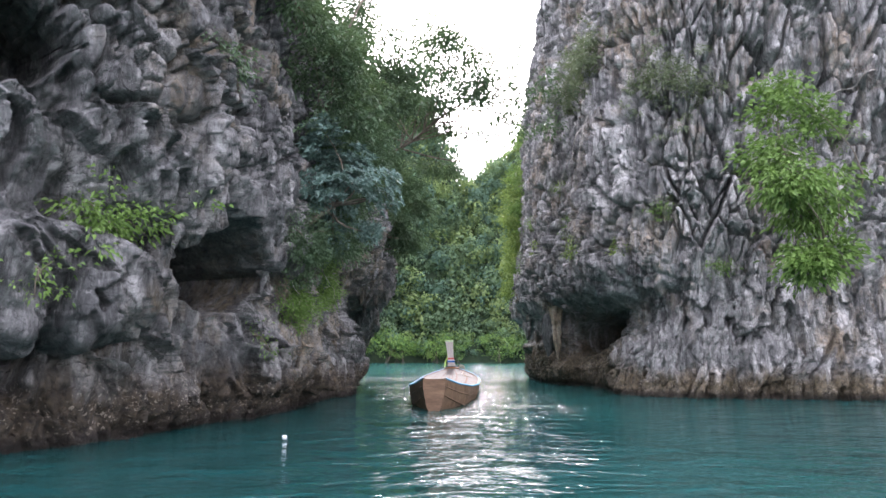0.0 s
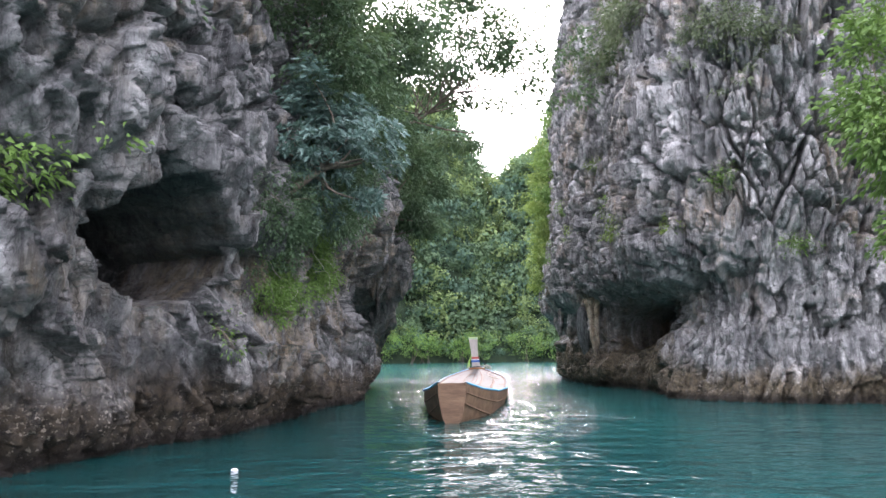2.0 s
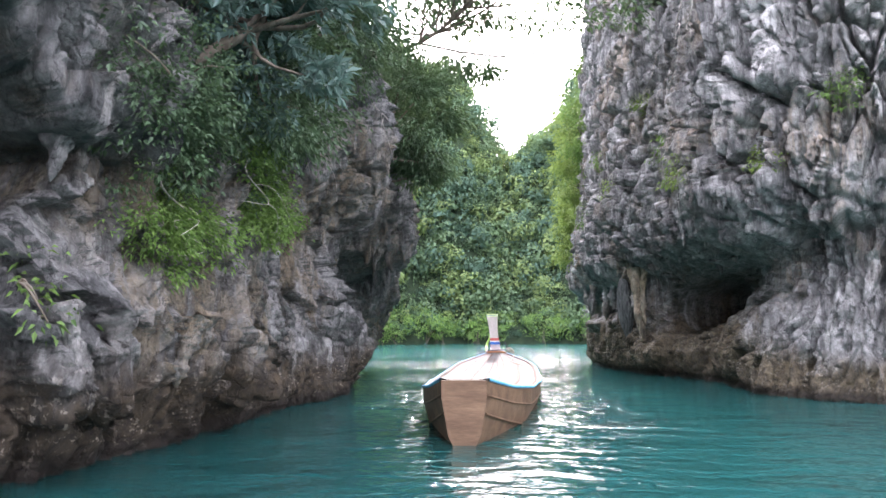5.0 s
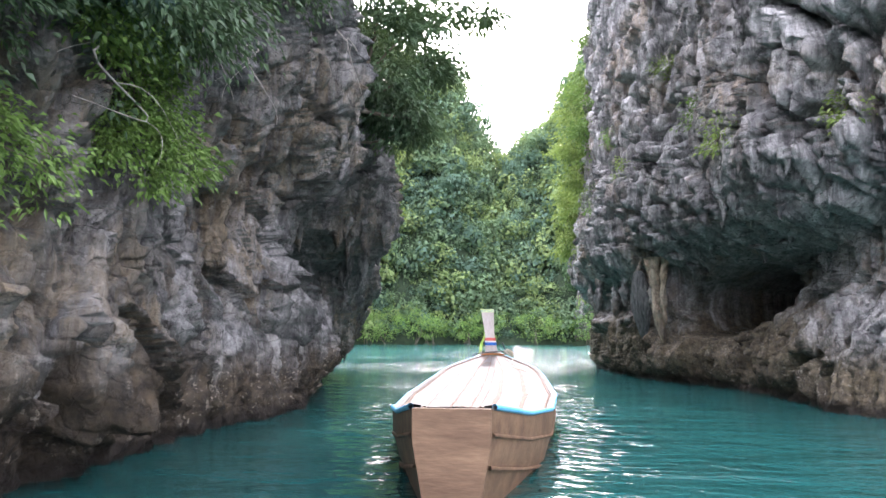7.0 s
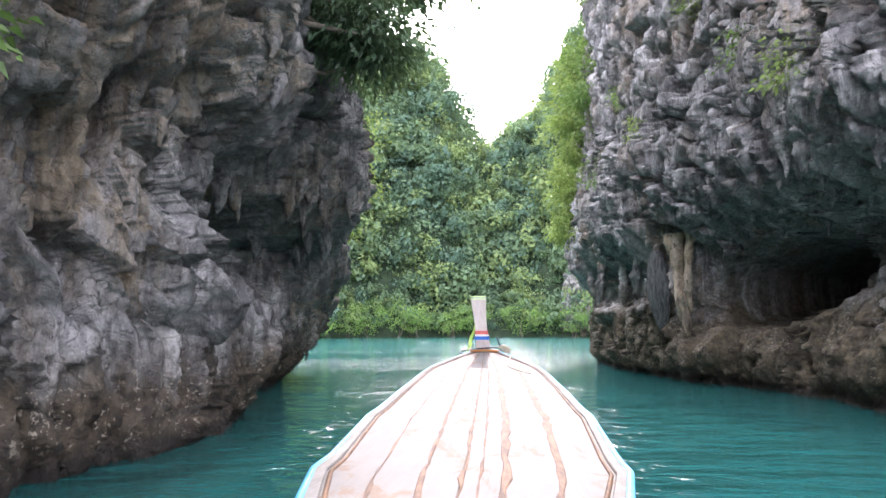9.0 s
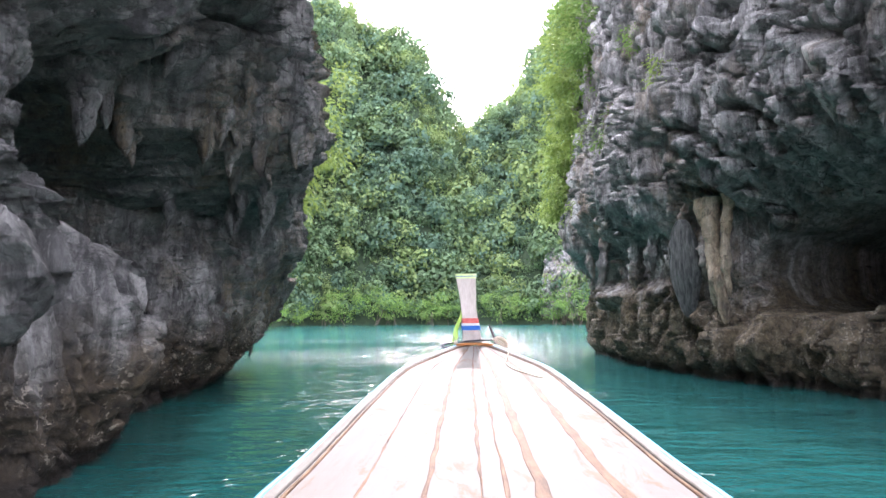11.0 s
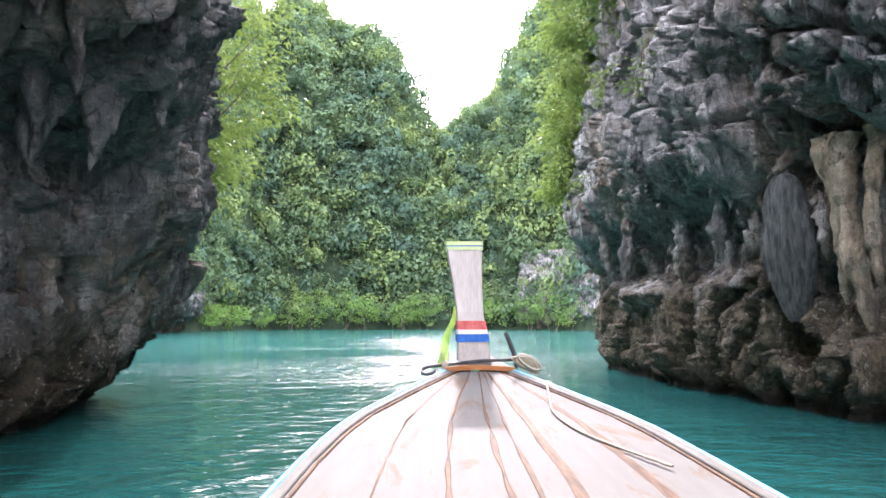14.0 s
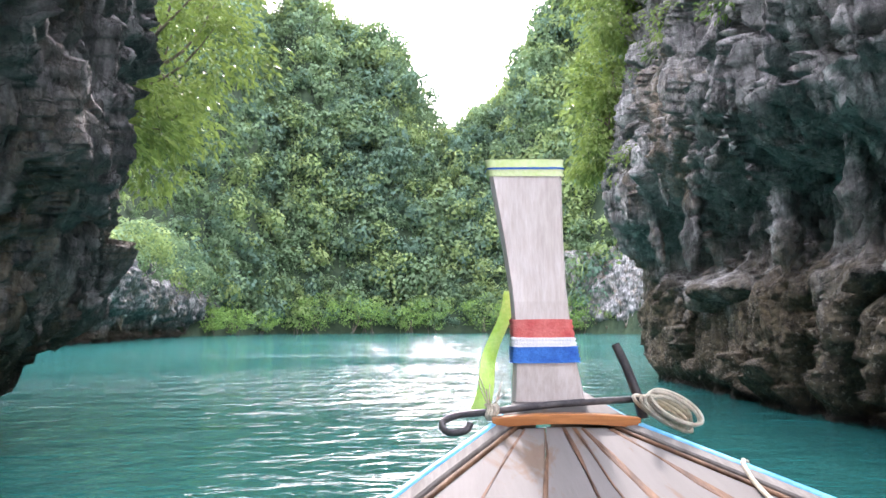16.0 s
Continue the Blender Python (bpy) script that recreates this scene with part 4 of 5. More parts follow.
def shrub(cliff, y, z, wide, high, out, clumps, per, leaf, mat, label, seed, hang=0.3, name="shrub", ds=0.0, spread=0.14):
    """A bush rooted in the rock face, with a few stems and leaves that spread over it."""
    rs_ = np.random.RandomState(seed)
    p, n, h = cliff.spot(y, z, ds)
    along = np.array([-h[1], h[0], 0])
    ob = thing(name, tuple(p), label, "bush" if name == "shrub" else "plant")
    q = rs_.normal(size=(clumps, 3)) * 0.45
    centres = np.zeros((clumps, 3))
    for i_ in range(clumps):
        a_, b_ = q[i_, 0] * wide, q[i_, 1] * high
        pp, _, _ = cliff.spot(y, z + b_, ds + a_)
        centres[i_] = pp - p + h * abs(q[i_, 2]) * out + h * 0.05
    centres[:, 2] -= hang * rs_.uniform(0, 1, clumps) * high * 0.5
    for i_ in range(min(5, clumps)):
        lp = limb_path((0, 0, 0), centres[i_], 0.05, rs_)
        v, f = tube_arrays(lp, np.linspace(0.02, 0.006, 7), 5)
        part("stem", mesh_of("stem", v, f, BARK), ob)
    v, f = leaf_clumps(centres, per, spread, leaf[0], leaf[1], rs_, 0.35, -h)
    part("foliage", mesh_of("foliage", v, f, mat, False), ob)
    return ob


# big trees on the left cliff
tree((-4.0, 16.6, 4.6), (-2.9, 17.3, 6.1), (1.6, 1.7, 2.0), 1100, 9, (0.18, 0.068), LEAF_BLUE, "blue-green tree with whorled drooping leaves rooted in the cliff", 1, 0.11, "rosette", hollow=0.4, lobes=26, limbs=14)
tree((-4.6, 18.0, 6.0), (-3.3, 18.9, 9.4), (1.9, 2.6, 3.4), 260, 52, (0.15, 0.085), LEAF_DARK, "dark green tree leaning from the cliff ledge", 2, 0.16)
tree((-4.6, 19.6, 6.2), (-3.9, 19.9, 7.0), (0.9, 1.6, 1.2), 130, 50, (0.09, 0.055), LEAF_DARK, "dark leafy tree on a narrow ledge", 3, 0.13)
tree((-4.4, 26.5, 6.2), (-2.3, 27.4, 8.2), (1.9, 2.4, 2.4), 210, 52, (0.15, 0.08), LEAF_DARK, "dense dark tree hanging from the cliff top", 4, 0.16)
tree((-4.6, 22.5, 8.5), (-3.0, 22.9, 10.6), (1.8, 2.2, 2.4), 210, 52, (0.15, 0.08), LEAF_DARK, "dark bushy tree spilling over the cliff's edge", 17, 0.16)
tree((-4.6, 24.0, 10.0), (-3.3, 24.8, 13.4), (2.4, 3.5, 3.2), 220, 46, (0.17, 0.09), LEAF_DARK, "tall dark tree on the cliff top", 5, 0.18)
tree((-4.9, 15.0, 9.6), (-4.4, 15.6, 11.8), (1.5, 2.4, 2.2), 110, 46, (0.16, 0.09), LEAF_DARK, "dark tree on the cliff top above the cave", 6, 0.15)
tree((-4.6, 29.0, 10.5), (0.0, 30.5, 14.4), (5.2, 2.6, 4.6), 260, 40, (0.20, 0.105), LEAF_DARK, "thin tree with sparse branches reaching over the channel", 7, 0.10, spread=0.30, limbs=26, hollow=0.1, lobes=30)
tree((-4.4, 31.2, 8.3), (-2.9, 31.4, 9.8), (1.6, 2.2, 1.5), 110, 50, (0.14, 0.08), LEAF_DARK, "dark bushy tree over the overhang", 8, 0.12)
tree((-9.0, 41.0, 3.5), (-6.6, 44.6, 8.2), (3.2, 2.8, 3.8), 460, 20, (0.20, 0.085), LEAF_LIME, "light green tree with fine hanging leaves at the cliff's end", 9, 0.14, spread=0.26, limbs=22, lobes=40, hollow=0.15)
tree((-8.0, 40.2, 2.8), (-6.4, 41.8, 5.4), (1.7, 1.8, 1.3), 130, 22, (0.19, 0.08), LEAF_LIME, "light green tree hanging low beside the cliff", 10, 0.10)
tree((-4.2, 17.8, 4.2), (-3.3, 18.6, 5.3), (1.0, 1.6, 1.3), 230, 46, (0.09, 0.05), LEAF_DARK, "dark leafy tree rooted below the blue-green one", 18, 0.1, lobes=22)
tree((-4.2, 20.6, 6.0), (-3.0, 21.2, 7.8), (1.4, 1.8, 1.7), 300, 46, (0.095, 0.055), LEAF_DARK, "dark green tree hanging over the drapery", 19, 0.13, lobes=22)
# right cliff
tree((12.0, 20.6, 4.5), (11.1, 19.4, 7.4), (1.4, 1.2, 3.0), 170, 26, (0.21, 0.11), LEAF_FRESH, "fresh green tree growing up the rock face", 11, 0.1)
tree((12.2, 20.4, 3.4), (11.5, 19.4, 4.4), (1.0, 0.9, 0.9), 60, 26, (0.20, 0.11), LEAF_FRESH, "fresh green bushy tree on the rock face", 12, 0.08)
tree((6.6, 49.2, 5.6), (5.5, 49.4, 8.4), (1.4, 1.8, 2.8), 230, 20, (0.20, 0.10), LEAF_LIME, "light green tree climbing the cliff's corner", 13, 0.08, lobes=26, spread=0.22)
tree((7.4, 48.6, 8.5), (5.8, 48.4, 12.4), (1.8, 2.6, 3.6), 320, 20, (0.20, 0.10), LEAF_LIME, "light green tree high on the cliff's corner", 14, 0.09, lobes=34, spread=0.22)
tree((7.0, 44.5, 9.5), (6.2, 44.8, 12.4), (1.2, 2.2, 2.4), 90, 40, (0.15, 0.08), LEAF_FRESH, "green tree on the upper ledge of the cliff", 15, 0.1)
tree((8.4, 47.0, 13.0), (6.8, 47.5, 16.2), (2.0, 2.8, 2.8), 130, 44, (0.17, 0.09), LEAF_FRESH, "green tree on top of the cliff", 16, 0.12)

shrub(left, 10.8, 3.7, 0.9, 0.5, 0.5, 36, 22, (0.12, 0.06), LEAF_FRESH, "bright green bush on top of the grey boulder", 21)
shrub(left, 9.9, 2.6, 0.5, 0.5, 0.2, 10, 14, (0.10, 0.05), LEAF_FRESH, "small green plants in cracks of the boulder", 22)
shrub(left, 17.3, 2.9, 0.9, 0.6, 0.3, 140, 40, (0.08, 0.032), LEAF_FRESH, "thick bright green grassy bush hanging on the cliff", 23, 0.4)
shrub(left, 18.8, 4.4, 1.2, 0.5, 0.35, 110, 40, (0.07, 0.04), LEAF_FRESH, "green bush above the hanging grass", 24, 0.15)
shrub(left, 16.9, 4.3, 1.3, 1.0, 0.5, 150, 40, (0.08, 0.045), LEAF_DARK, "dark green creeper covering the ledge", 29, 0.5)
shrub(left, 19.6, 3.6, 0.9, 0.6, 0.4, 130, 40, (0.065, 0.038), LEAF_FRESH, "bright green creeper spilling down the wall", 30, 0.5)
shrub(left, 21.0, 3.8, 0.35, 0.4, 0.3, 12, 12, (0.14, 0.075), LEAF_FRESH, "small plant with broad fresh leaves", 25, 0.2)
shrub(left, 15.2, 1.9, 0.25, 0.3, 0.15, 7, 14, (0.10, 0.04), LEAF_FRESH, "small green fern on pale rock", 26)
shrub(left, 8.6, 6.0, 0.7, 0.6, 0.4, 22, 26, (0.12, 0.06), LEAF_FRESH, "green bush beside the upper hollow", 27)
shrub(left, 12.5, 7.4, 0.9, 0.5, 0.3, 20, 22, (0.11, 0.05), LEAF_DARK, "dark creeper on the overhanging rock", 28)
for i_, (y_, z_, w_) in enumerate(((23.0, 4.8, 0.5), (20.5, 9.0, 0.7), (23.8, 7.0, 0.6), (25.2, 5.6, 0.5), (22.2, 9.6, 0.5), (28.0, 6.2, 0.6), (31.0, 8.0, 0.7), (36.5, 7.6, 0.6), (40.0, 7.0, 0.9), (46.5, 6.0, 0.8), (45.5, 8.5, 0.8), (43.0, 8.0, 0.7), (38.5, 9.5, 0.6), (34.0, 10.5, 0.5))):
    shrub(right, y_, z_, w_, w_ * 0.8, 0.25, 16, 20, (0.11, 0.05), (LEAF_FRESH, LEAF_LIME)[i_ % 2], "small green tuft growing from a crack in the cliff", 40 + i_)
for i_, (y_, z_, w_) in enumerate(((21.0, 11.5, 2.0), (23.5, 12.5, 1.8), (19.5, 11.0, 1.8), (26.5, 13.5, 1.6), (30.0, 14.5, 1.8), (34.0, 15.5, 1.8))):
    shrub(right, y_, z_ + 0.6 + 0.9 * math.sin(5 * i_), w_, 1.5, 1.0, 110, 26, (0.15, 0.06), LEAF_DULL, "twiggy dull green bush on a high ledge", 60 + i_, 0.5)


# ---- mangrove bushes on the far shore ----
rs = np.random.RandomState(5)
for i_, a_ in enumerate((-17.2, -15.6, -13.2, -10.4, -8.9, -5.6, -4.3, -0.8, 0.7, 5.6, 8.4, 10.6, 12.9, 14.6)):
    a_ += rs.uniform(-0.3, 0.3)
    row = int(np.interp(a_, bear, np.arange(len(bear))))
    r_ = away[np.argmax(T[row] > 0)] - rs.uniform(0, 3)
    x_, y_ = r_ * math.sin(radians(a_)), 27 + r_ * math.cos(radians(a_))
    size_ = rs.uniform(3.6, 6.6) * r_ / 170
    ob = thing("mangrove", (x_, y_, 0), "rounded light green mangrove standing at the water's edge", "tree", "mangroves along the shore")
    for k_ in range(4):
        foot = np.array([rs.uniform(-1, 1), rs.uniform(-1, 1), -0.3]) * size_ * 0.4
        v, f = tube_arrays(limb_path(foot, (foot[0] * 0.2, foot[1] * 0.2, size_ * 0.7), 0.0, rs), np.linspace(0.14, 0.07, 7), 6)
        part("root", mesh_of("root", v, f, BARK), ob)
    d = unit(rs.normal(size=(80, 3)) * (1, 1, 0.8))
    c_ = d * rs.uniform(0.55, 1, (80, 1)) * np.array([1.1, 1.1, 0.8]) * size_ + (0, 0, size_ * 0.95)
    v, f = leaf_clumps(c_, 20, 0.30 * size_ / 3, 0.42, 0.28, rs, 0.2, np.array([0, 0, size_ * 0.8]))
    part("crown", mesh_of("crown", v, f, LEAF_MANGROVE, False), ob)


# pale hanging roots and vines on the rock
def hanging(cliff, y, z, length, out, seed, name="root", thick=0.03):
    rs_ = np.random.RandomState(seed)
    p, n, h = cliff.spot(y, z)
    pts = [p + h * 0.05]
    for i_ in range(1, 7):
        q = cliff.spot(y + 0.12 * i_ * rs_.normal(), z - length * i_ / 6)[0]
        pts.append(np.array([max(q[0], pts[-1][0]) if cliff.side > 0 else min(q[0], pts[-1][0]), q[1], z - length * i_ / 6]) + h * out * rs_.uniform(0.3, 1))
    ob = thing("hanging_root", tuple(p), "pale bare root hanging down the cliff", "root")
    path = spline(np.array(pts) - p, 26)
    part(name, tube(name, path, np.linspace(thick, thick * 0.3, 26), PALE_BARK, 7), ob)
    for k_ in range(3):
        a_ = path[6 + 5 * k_]
        part("rootlet", tube("rootlet", limb_path(a_, a_ + np.array([0.3 * rs_.normal(), 0.5 * rs_.normal(), -length * 0.3]), 0, rs_), np.linspace(thick * 0.45, thick * 0.15, 7), PALE_BARK, 5), ob)


for i_, (y_, z_, l_) in enumerate(((26.5, 11.8, 2.6), (27.2, 11.5, 2.2), (22.0, 12.0, 1.6), (33.0, 12.0, 1.8), (45.0, 9.0, 2.0))):
    hanging(right, y_, z_, l_, 0.15, 80 + i_)
for i_, (y_, z_, l_) in enumerate(((18.6, 4.8, 1.5), (20.3, 6.0, 1.6), (21.3, 6.2, 1.8), (16.6, 3.6, 1.2), (24.5, 7.5, 1.8))):
    hanging(left, y_, z_, l_, 0.08, 90 + i_, thick=0.014)


# ---- long-tail boat ----
def deck_material():
    """Pale weathered deck paint worn through to orange-brown wood along the seams."""
    m, nt, bsdf = material("worn_deck_paint")
    tc = nt.nodes.new("ShaderNodeTexCoord")
    where = tc.outputs["Object"]
    grain = noise_at(nt, where, 5.0, 7, 0.65, (3.0, 0.35, 1))
    worn = noise_at(nt, where, 2.4, 7, 0.68, (2.2, 0.6, 1), 0.6)
    wood = mix(nt, grain, (0.10, 0.058, 0.03), (0.19, 0.13, 0.08))
    paint = mix(nt, grain, (0.12, 0.114, 0.103), (0.195, 0.187, 0.172))
    col = mix(nt, ramp(nt, worn, (0.55, 0.0), (0.63, 0.75)), paint, wood)
    link(nt, col, bsdf.inputs["Base Color"])
    bsdf.inputs["Roughness"].default_value = 0.75
    bsdf.inputs["Specular IOR Level"].default_value = 0.2
    link(nt, bump(nt, grain, 0.4, 0.01), bsdf.inputs["Normal"])
    return m


DECK = deck_material()
SEAM = plain_material("seam_wood", (0.055, 0.028, 0.014), (0.17, 0.095, 0.05), 9, 0.7, 0.4, (3, 0.4, 1))
POST_WOOD = plain_material("pale_prow_wood", (0.54, 0.475, 0.42), (0.70, 0.635, 0.575), 4, 0.6, 0.3, (2.5, 2.5, 0.4))
RAIL_WOOD = plain_material("rail_wood", (0.13, 0.12, 0.105), (0.20, 0.19, 0.17), 5, 0.8, 0.3, (3, 0.4, 1))
BLUE_RIM = plain_material("blue_rim_paint", (0.05, 0.30, 0.50), (0.16, 0.45, 0.62), 6, 0.5, 0.3)
HULL_WOOD = plain_material("hull_wood", (0.10, 0.06, 0.035), (0.19, 0.12, 0.07), 3, 0.6, 0.4, (0.4, 2, 2))
VARNISH = plain_material("varnished_wood", (0.26, 0.09, 0.02), (0.42, 0.17, 0.05), 5, 0.35, 0.2, (0.4, 3, 3))
RED_CLOTH = plain_material("red_cloth", (0.62, 0.11, 0.10), (0.74, 0.22, 0.19), 14, 0.8, 0.5)
WHITE_CLOTH = plain_material("white_cloth", (0.78, 0.78, 0.78), (0.88, 0.88, 0.88), 14, 0.8, 0.5)
BLUE_CLOTH = plain_material("blue_cloth", (0.03, 0.12, 0.45), (0.06, 0.22, 0.62), 14, 0.8, 0.5)
LIME_CLOTH = plain_material("lime_cloth", (0.42, 0.72, 0.10), (0.58, 0.85, 0.25), 10, 0.6, 0.4)
PALE_LIME = plain_material("pale_lime_band", (0.62, 0.78, 0.30), (0.78, 0.88, 0.50), 10, 0.6, 0.4)
ROPE = plain_material("rope", (0.42, 0.38, 0.28), (0.62, 0.57, 0.45), 40, 0.9, 0.8)
IRON = plain_material("dark_iron", (0.03, 0.03, 0.035), (0.09, 0.085, 0.08), 12, 0.5, 0.4)

BOAT = pose(-0.28, 29.03, -0.534, 0, 0, -2.67) @ Matrix.Scale(1.38, 4)
MID = 0.40
boat = thing("longtail_boat", BOAT, "wooden long-tail boat with pale worn foredeck and tall wrapped prow post", "boat")


def half_beam(y):
    return np.interp(y, [-8.0, -7, -6, -3.5, -1, 0, 1.0, 1.6, 2.06, 2.6, 3.15, 3.4, 3.7], [0.22, 0.47, 0.68, 0.90, 0.95, 0.96, 0.94, 0.88, 0.79, 0.53, 0.245, 0.15, 0.04])


def deck_height(y):
    return np.interp(y, [-8.0, -7, -5.5, -3, 0, 1.0, 2.06, 3.15, 3.7], [1.0, 0.86, 0.75, 0.70, 0.73, 0.77, 0.85, 1.03, 1.16])


def hull_mesh():
    ys = np.linspace(-8.0, 3.7, 60)
    rows = []
    for y in ys:
        h, z = half_beam(y), deck_height(y)
        keel = np.interp(y, [-8.0, -6, 1.5, 3.0, 3.7], [0.3, -0.2, -0.35, 0.0, 0.75])
        prof = [(-1.0, z + 0.0), (-0.99, z - 0.18), (-0.90, 0.6 * z + 0.4 * keel), (-0.70, 0.25 * z + 0.75 * keel), (-0.3, keel), (0.3, keel), (0.70, 0.25 * z + 0.75 * keel), (0.90, 0.6 * z + 0.4 * keel), (0.99, z - 0.18), (1.0, z)]
        rows.append([(MID + u * h, y, zz) for u, zz in prof])
    return mesh_of("hull", np.array(rows).reshape(-1, 3), grid_faces(60, 10), HULL_WOOD)


part("hull", hull_mesh(), boat, "brown wooden hull planking")
for sgn in (-1, 1):
    for share_ in (0.2, 0.45):
        ys = np.linspace(-7.98, 3.2, 60)
        keel_ = np.interp(ys, [-8.0, -6, 1.5, 3.0, 3.7], [0.3, -0.2, -0.35, 0.0, 0.75])
        z_ = deck_height(ys) - share_ * (deck_height(ys) - keel_)
        wide_ = half_beam(ys) * (1.0 - 0.09 * np.clip((share_ - 0.15) / 0.25, 0, 1.4)) + 0.006
        part("strake", tube("strake", np.stack([MID + sgn * wide_, ys, z_], 1), 0.014, HULL_WOOD, 6), boat, "raised wooden strake along the hull")


def strip_mesh(name, u0, u1, y0, y1, mat, lift, thick, ragged=0.0, seed=0, crown=0.012):
    """A plank that follows the deck between two shares of the beam, with thickness and slightly uneven edges."""
    rs_ = np.random.RandomState(seed)
    ys = np.linspace(y0, y1, 46)
    rows = []
    for y in ys:
        h = half_beam(y) * 0.965
        a, b = MID + u0 * h + 0.002, MID + u1 * h - 0.002
        if ragged:
            a += ragged * (perlin(y * 5, seed, 0.3) + 0.5 * perlin(y * 17, seed, 0.7))
            b += ragged * (perlin(y * 5, seed, 5.3) + 0.5 * perlin(y * 17, seed, 9.7))
        z = deck_height(y) + lift + crown * (1 - ((u0 + u1) / 2) ** 2)
        rows.append([(a, y, z - thick), (a, y, z - 0.003), (a + 0.004, y, z), (b - 0.004, y, z), (b, y, z - 0.003), (b, y, z - thick)])
    return mesh_of(name, np.array(rows, float).reshape(-1, 3), grid_faces(46, 6, True), mat, False)


bm = bmesh.new()
outline = [(MID + u * 0.22, -8.0, z) for u, z in ((-1.0, 1.0), (-0.99, 0.82), (-0.90, 0.72), (-0.70, 0.475), (-0.3, 0.3), (0.3, 0.3), (0.70, 0.475), (0.90, 0.72), (0.99, 0.82), (1.0, 1.0))]
fore = [bm.verts.new((x, -7.96, z)) for x, y, z in outline]
aft = [bm.verts.new((x, -8.02, z)) for x, y, z in outline]
bm.faces.new(fore[::-1])
bm.faces.new(aft)
for i_ in range(10):
    bm.faces.new((aft[i_], fore[i_], fore[(i_ + 1) % 10], aft[(i_ + 1) % 10]))
me = bpy.data.meshes.new("transom")
bm.to_mesh(me)
bm.free()
me.materials.append(HULL_WOOD)
part("transom", me, boat, "brown wooden stern board")

seams = (-1.0, -0.62, -0.30, -0.04, 0.245, 0.61, 1.0)
for i_ in range(6):
    part("plank", strip_mesh("plank", seams[i_], seams[i_ + 1], -7.95, 3.12, DECK, 0.0, 0.03, seed=i_), boat)
for i_, (u_, w_) in enumerate(((-0.62, 0.006), (-0.30, 0.016), (-0.04, 0.014), (0.08, 0.012), (0.245, 0.034), (0.61, 0.034))):
    part("seam", strip_mesh("seam", u_ - w_, u_ + w_, -7.9, 3.10, SEAM, 0.0045, 0.012, 0.03, 30 + i_), boat, "bare brown wood along a deck seam")
for sgn in (-1, 1):
    ys = np.linspace(-7.95, 3.30, 70)
    h_ = half_beam(ys)
    z_ = deck_height(ys)
    rail = []
    for dx, dz in ((-0.055, -0.02), (-0.055, 0.014), (-0.050, 0.020), (-0.012, 0.024), (-0.006, 0.020), (-0.004, -0.05)):
        rail.append(np.stack([MID + sgn * np.maximum(h_ + dx, 0.01), ys, z_ + dz], 1))
    part("gunwale", mesh_of("gunwale", np.stack(rail, 1).reshape(-1, 3), grid_faces(70, 6, sgn > 0), RAIL_WOOD, False), boat, "pale worn wooden rail")
    outer = np.stack([MID + sgn * (h_ + 0.004), ys, z_ + 0.014], 1)
    v, f = tube_arrays(outer, np.full(70, 0.017), 8)
    part("rim", mesh_of("rim", v, f, BLUE_RIM), boat, "flaking light blue paint")
    edge_line = np.stack([MID + sgn * (h_ - 0.075), ys, z_ + 0.006], 1)
    part("trim", tube("trim", edge_line, 0.010, SEAM, 6), boat, "bare brown wooden strip inside the rail")
# crosspiece before the post
board = []
for x_ in np.linspace(-0.27, 0.27, 19):
    crown_ = 1.052 + 0.016 * (1 - (x_ / 0.27) ** 2)
    board.append([(MID + x_, 3.13 + dy, crown_ + dz) for dy, dz in ((-0.025, -0.018), (-0.025, 0.014), (-0.021, 0.018), (0.021, 0.018), (0.025, 0.014), (0.025, -0.018))])
faces_ = [tuple(int(k) for k in q) for q in grid_faces(19, 6, wrap=True)] + [tuple(range(6)), tuple(range(113, 107, -1))]
me = bpy.data.meshes.new("crosspiece")
me.from_pydata([tuple(float(c) for c in q) for r_ in board for q in r_], [], faces_)
bm = bmesh.new()
bm.from_mesh(me)
bmesh.ops.recalc_face_normals(bm, faces=bm.faces)
bm.to_mesh(me)
bm.free()
me.materials.append(VARNISH)
part("crosspiece", me, boat, "varnished orange-brown board")
part("bow_deck", strip_mesh("bow_deck", -1.0, 1.0, 3.155, 3.62, DECK, 0.028, 0.05, seed=50), boat)


def post_mesh():
    """The tall prow plank: wide foot, narrow neck, flaring flat top, bent slightly back."""
    zs = np.linspace(1.06, 2.07, 40)
    w = np.interp(zs, [1.06, 1.12, 1.25, 1.40, 1.55, 1.75, 2.07], [0.30, 0.285, 0.25, 0.225, 0.222, 0.245, 0.302])
    cx = np.interp(zs, [1.06, 1.25, 1.45, 1.65, 2.07], [0.375, 0.355, 0.336, 0.318, 0.282])
    cy = np.interp(zs, [1.06, 1.25, 1.5, 2.07], [3.36, 3.31, 3.28, 3.30])
    rows = []
    for z, ww, x, y in zip(zs, w, cx, cy):
        ring = [(-0.5, -0.30), (-0.46, -0.5), (0.46, -0.5), (0.5, -0.30), (0.5, 0.30), (0.46, 0.5), (-0.46, 0.5), (-0.5, 0.30)]
        rows.append([(x + a * ww, y + b * 0.085, z) for a, b in ring])
    v = np.array(rows, float).reshape(-1, 3)
    f = grid_faces(40, 8, wrap=True)
    top = np.array([[312, 313, 314, 315], [312, 315, 316, 319], [316, 317, 318, 319]])
    return mesh_of("prow_post", v, np.vstack([f, top]), POST_WOOD, False)


post = part("prow_post", post_mesh(), boat, "pale weathered flat plank")


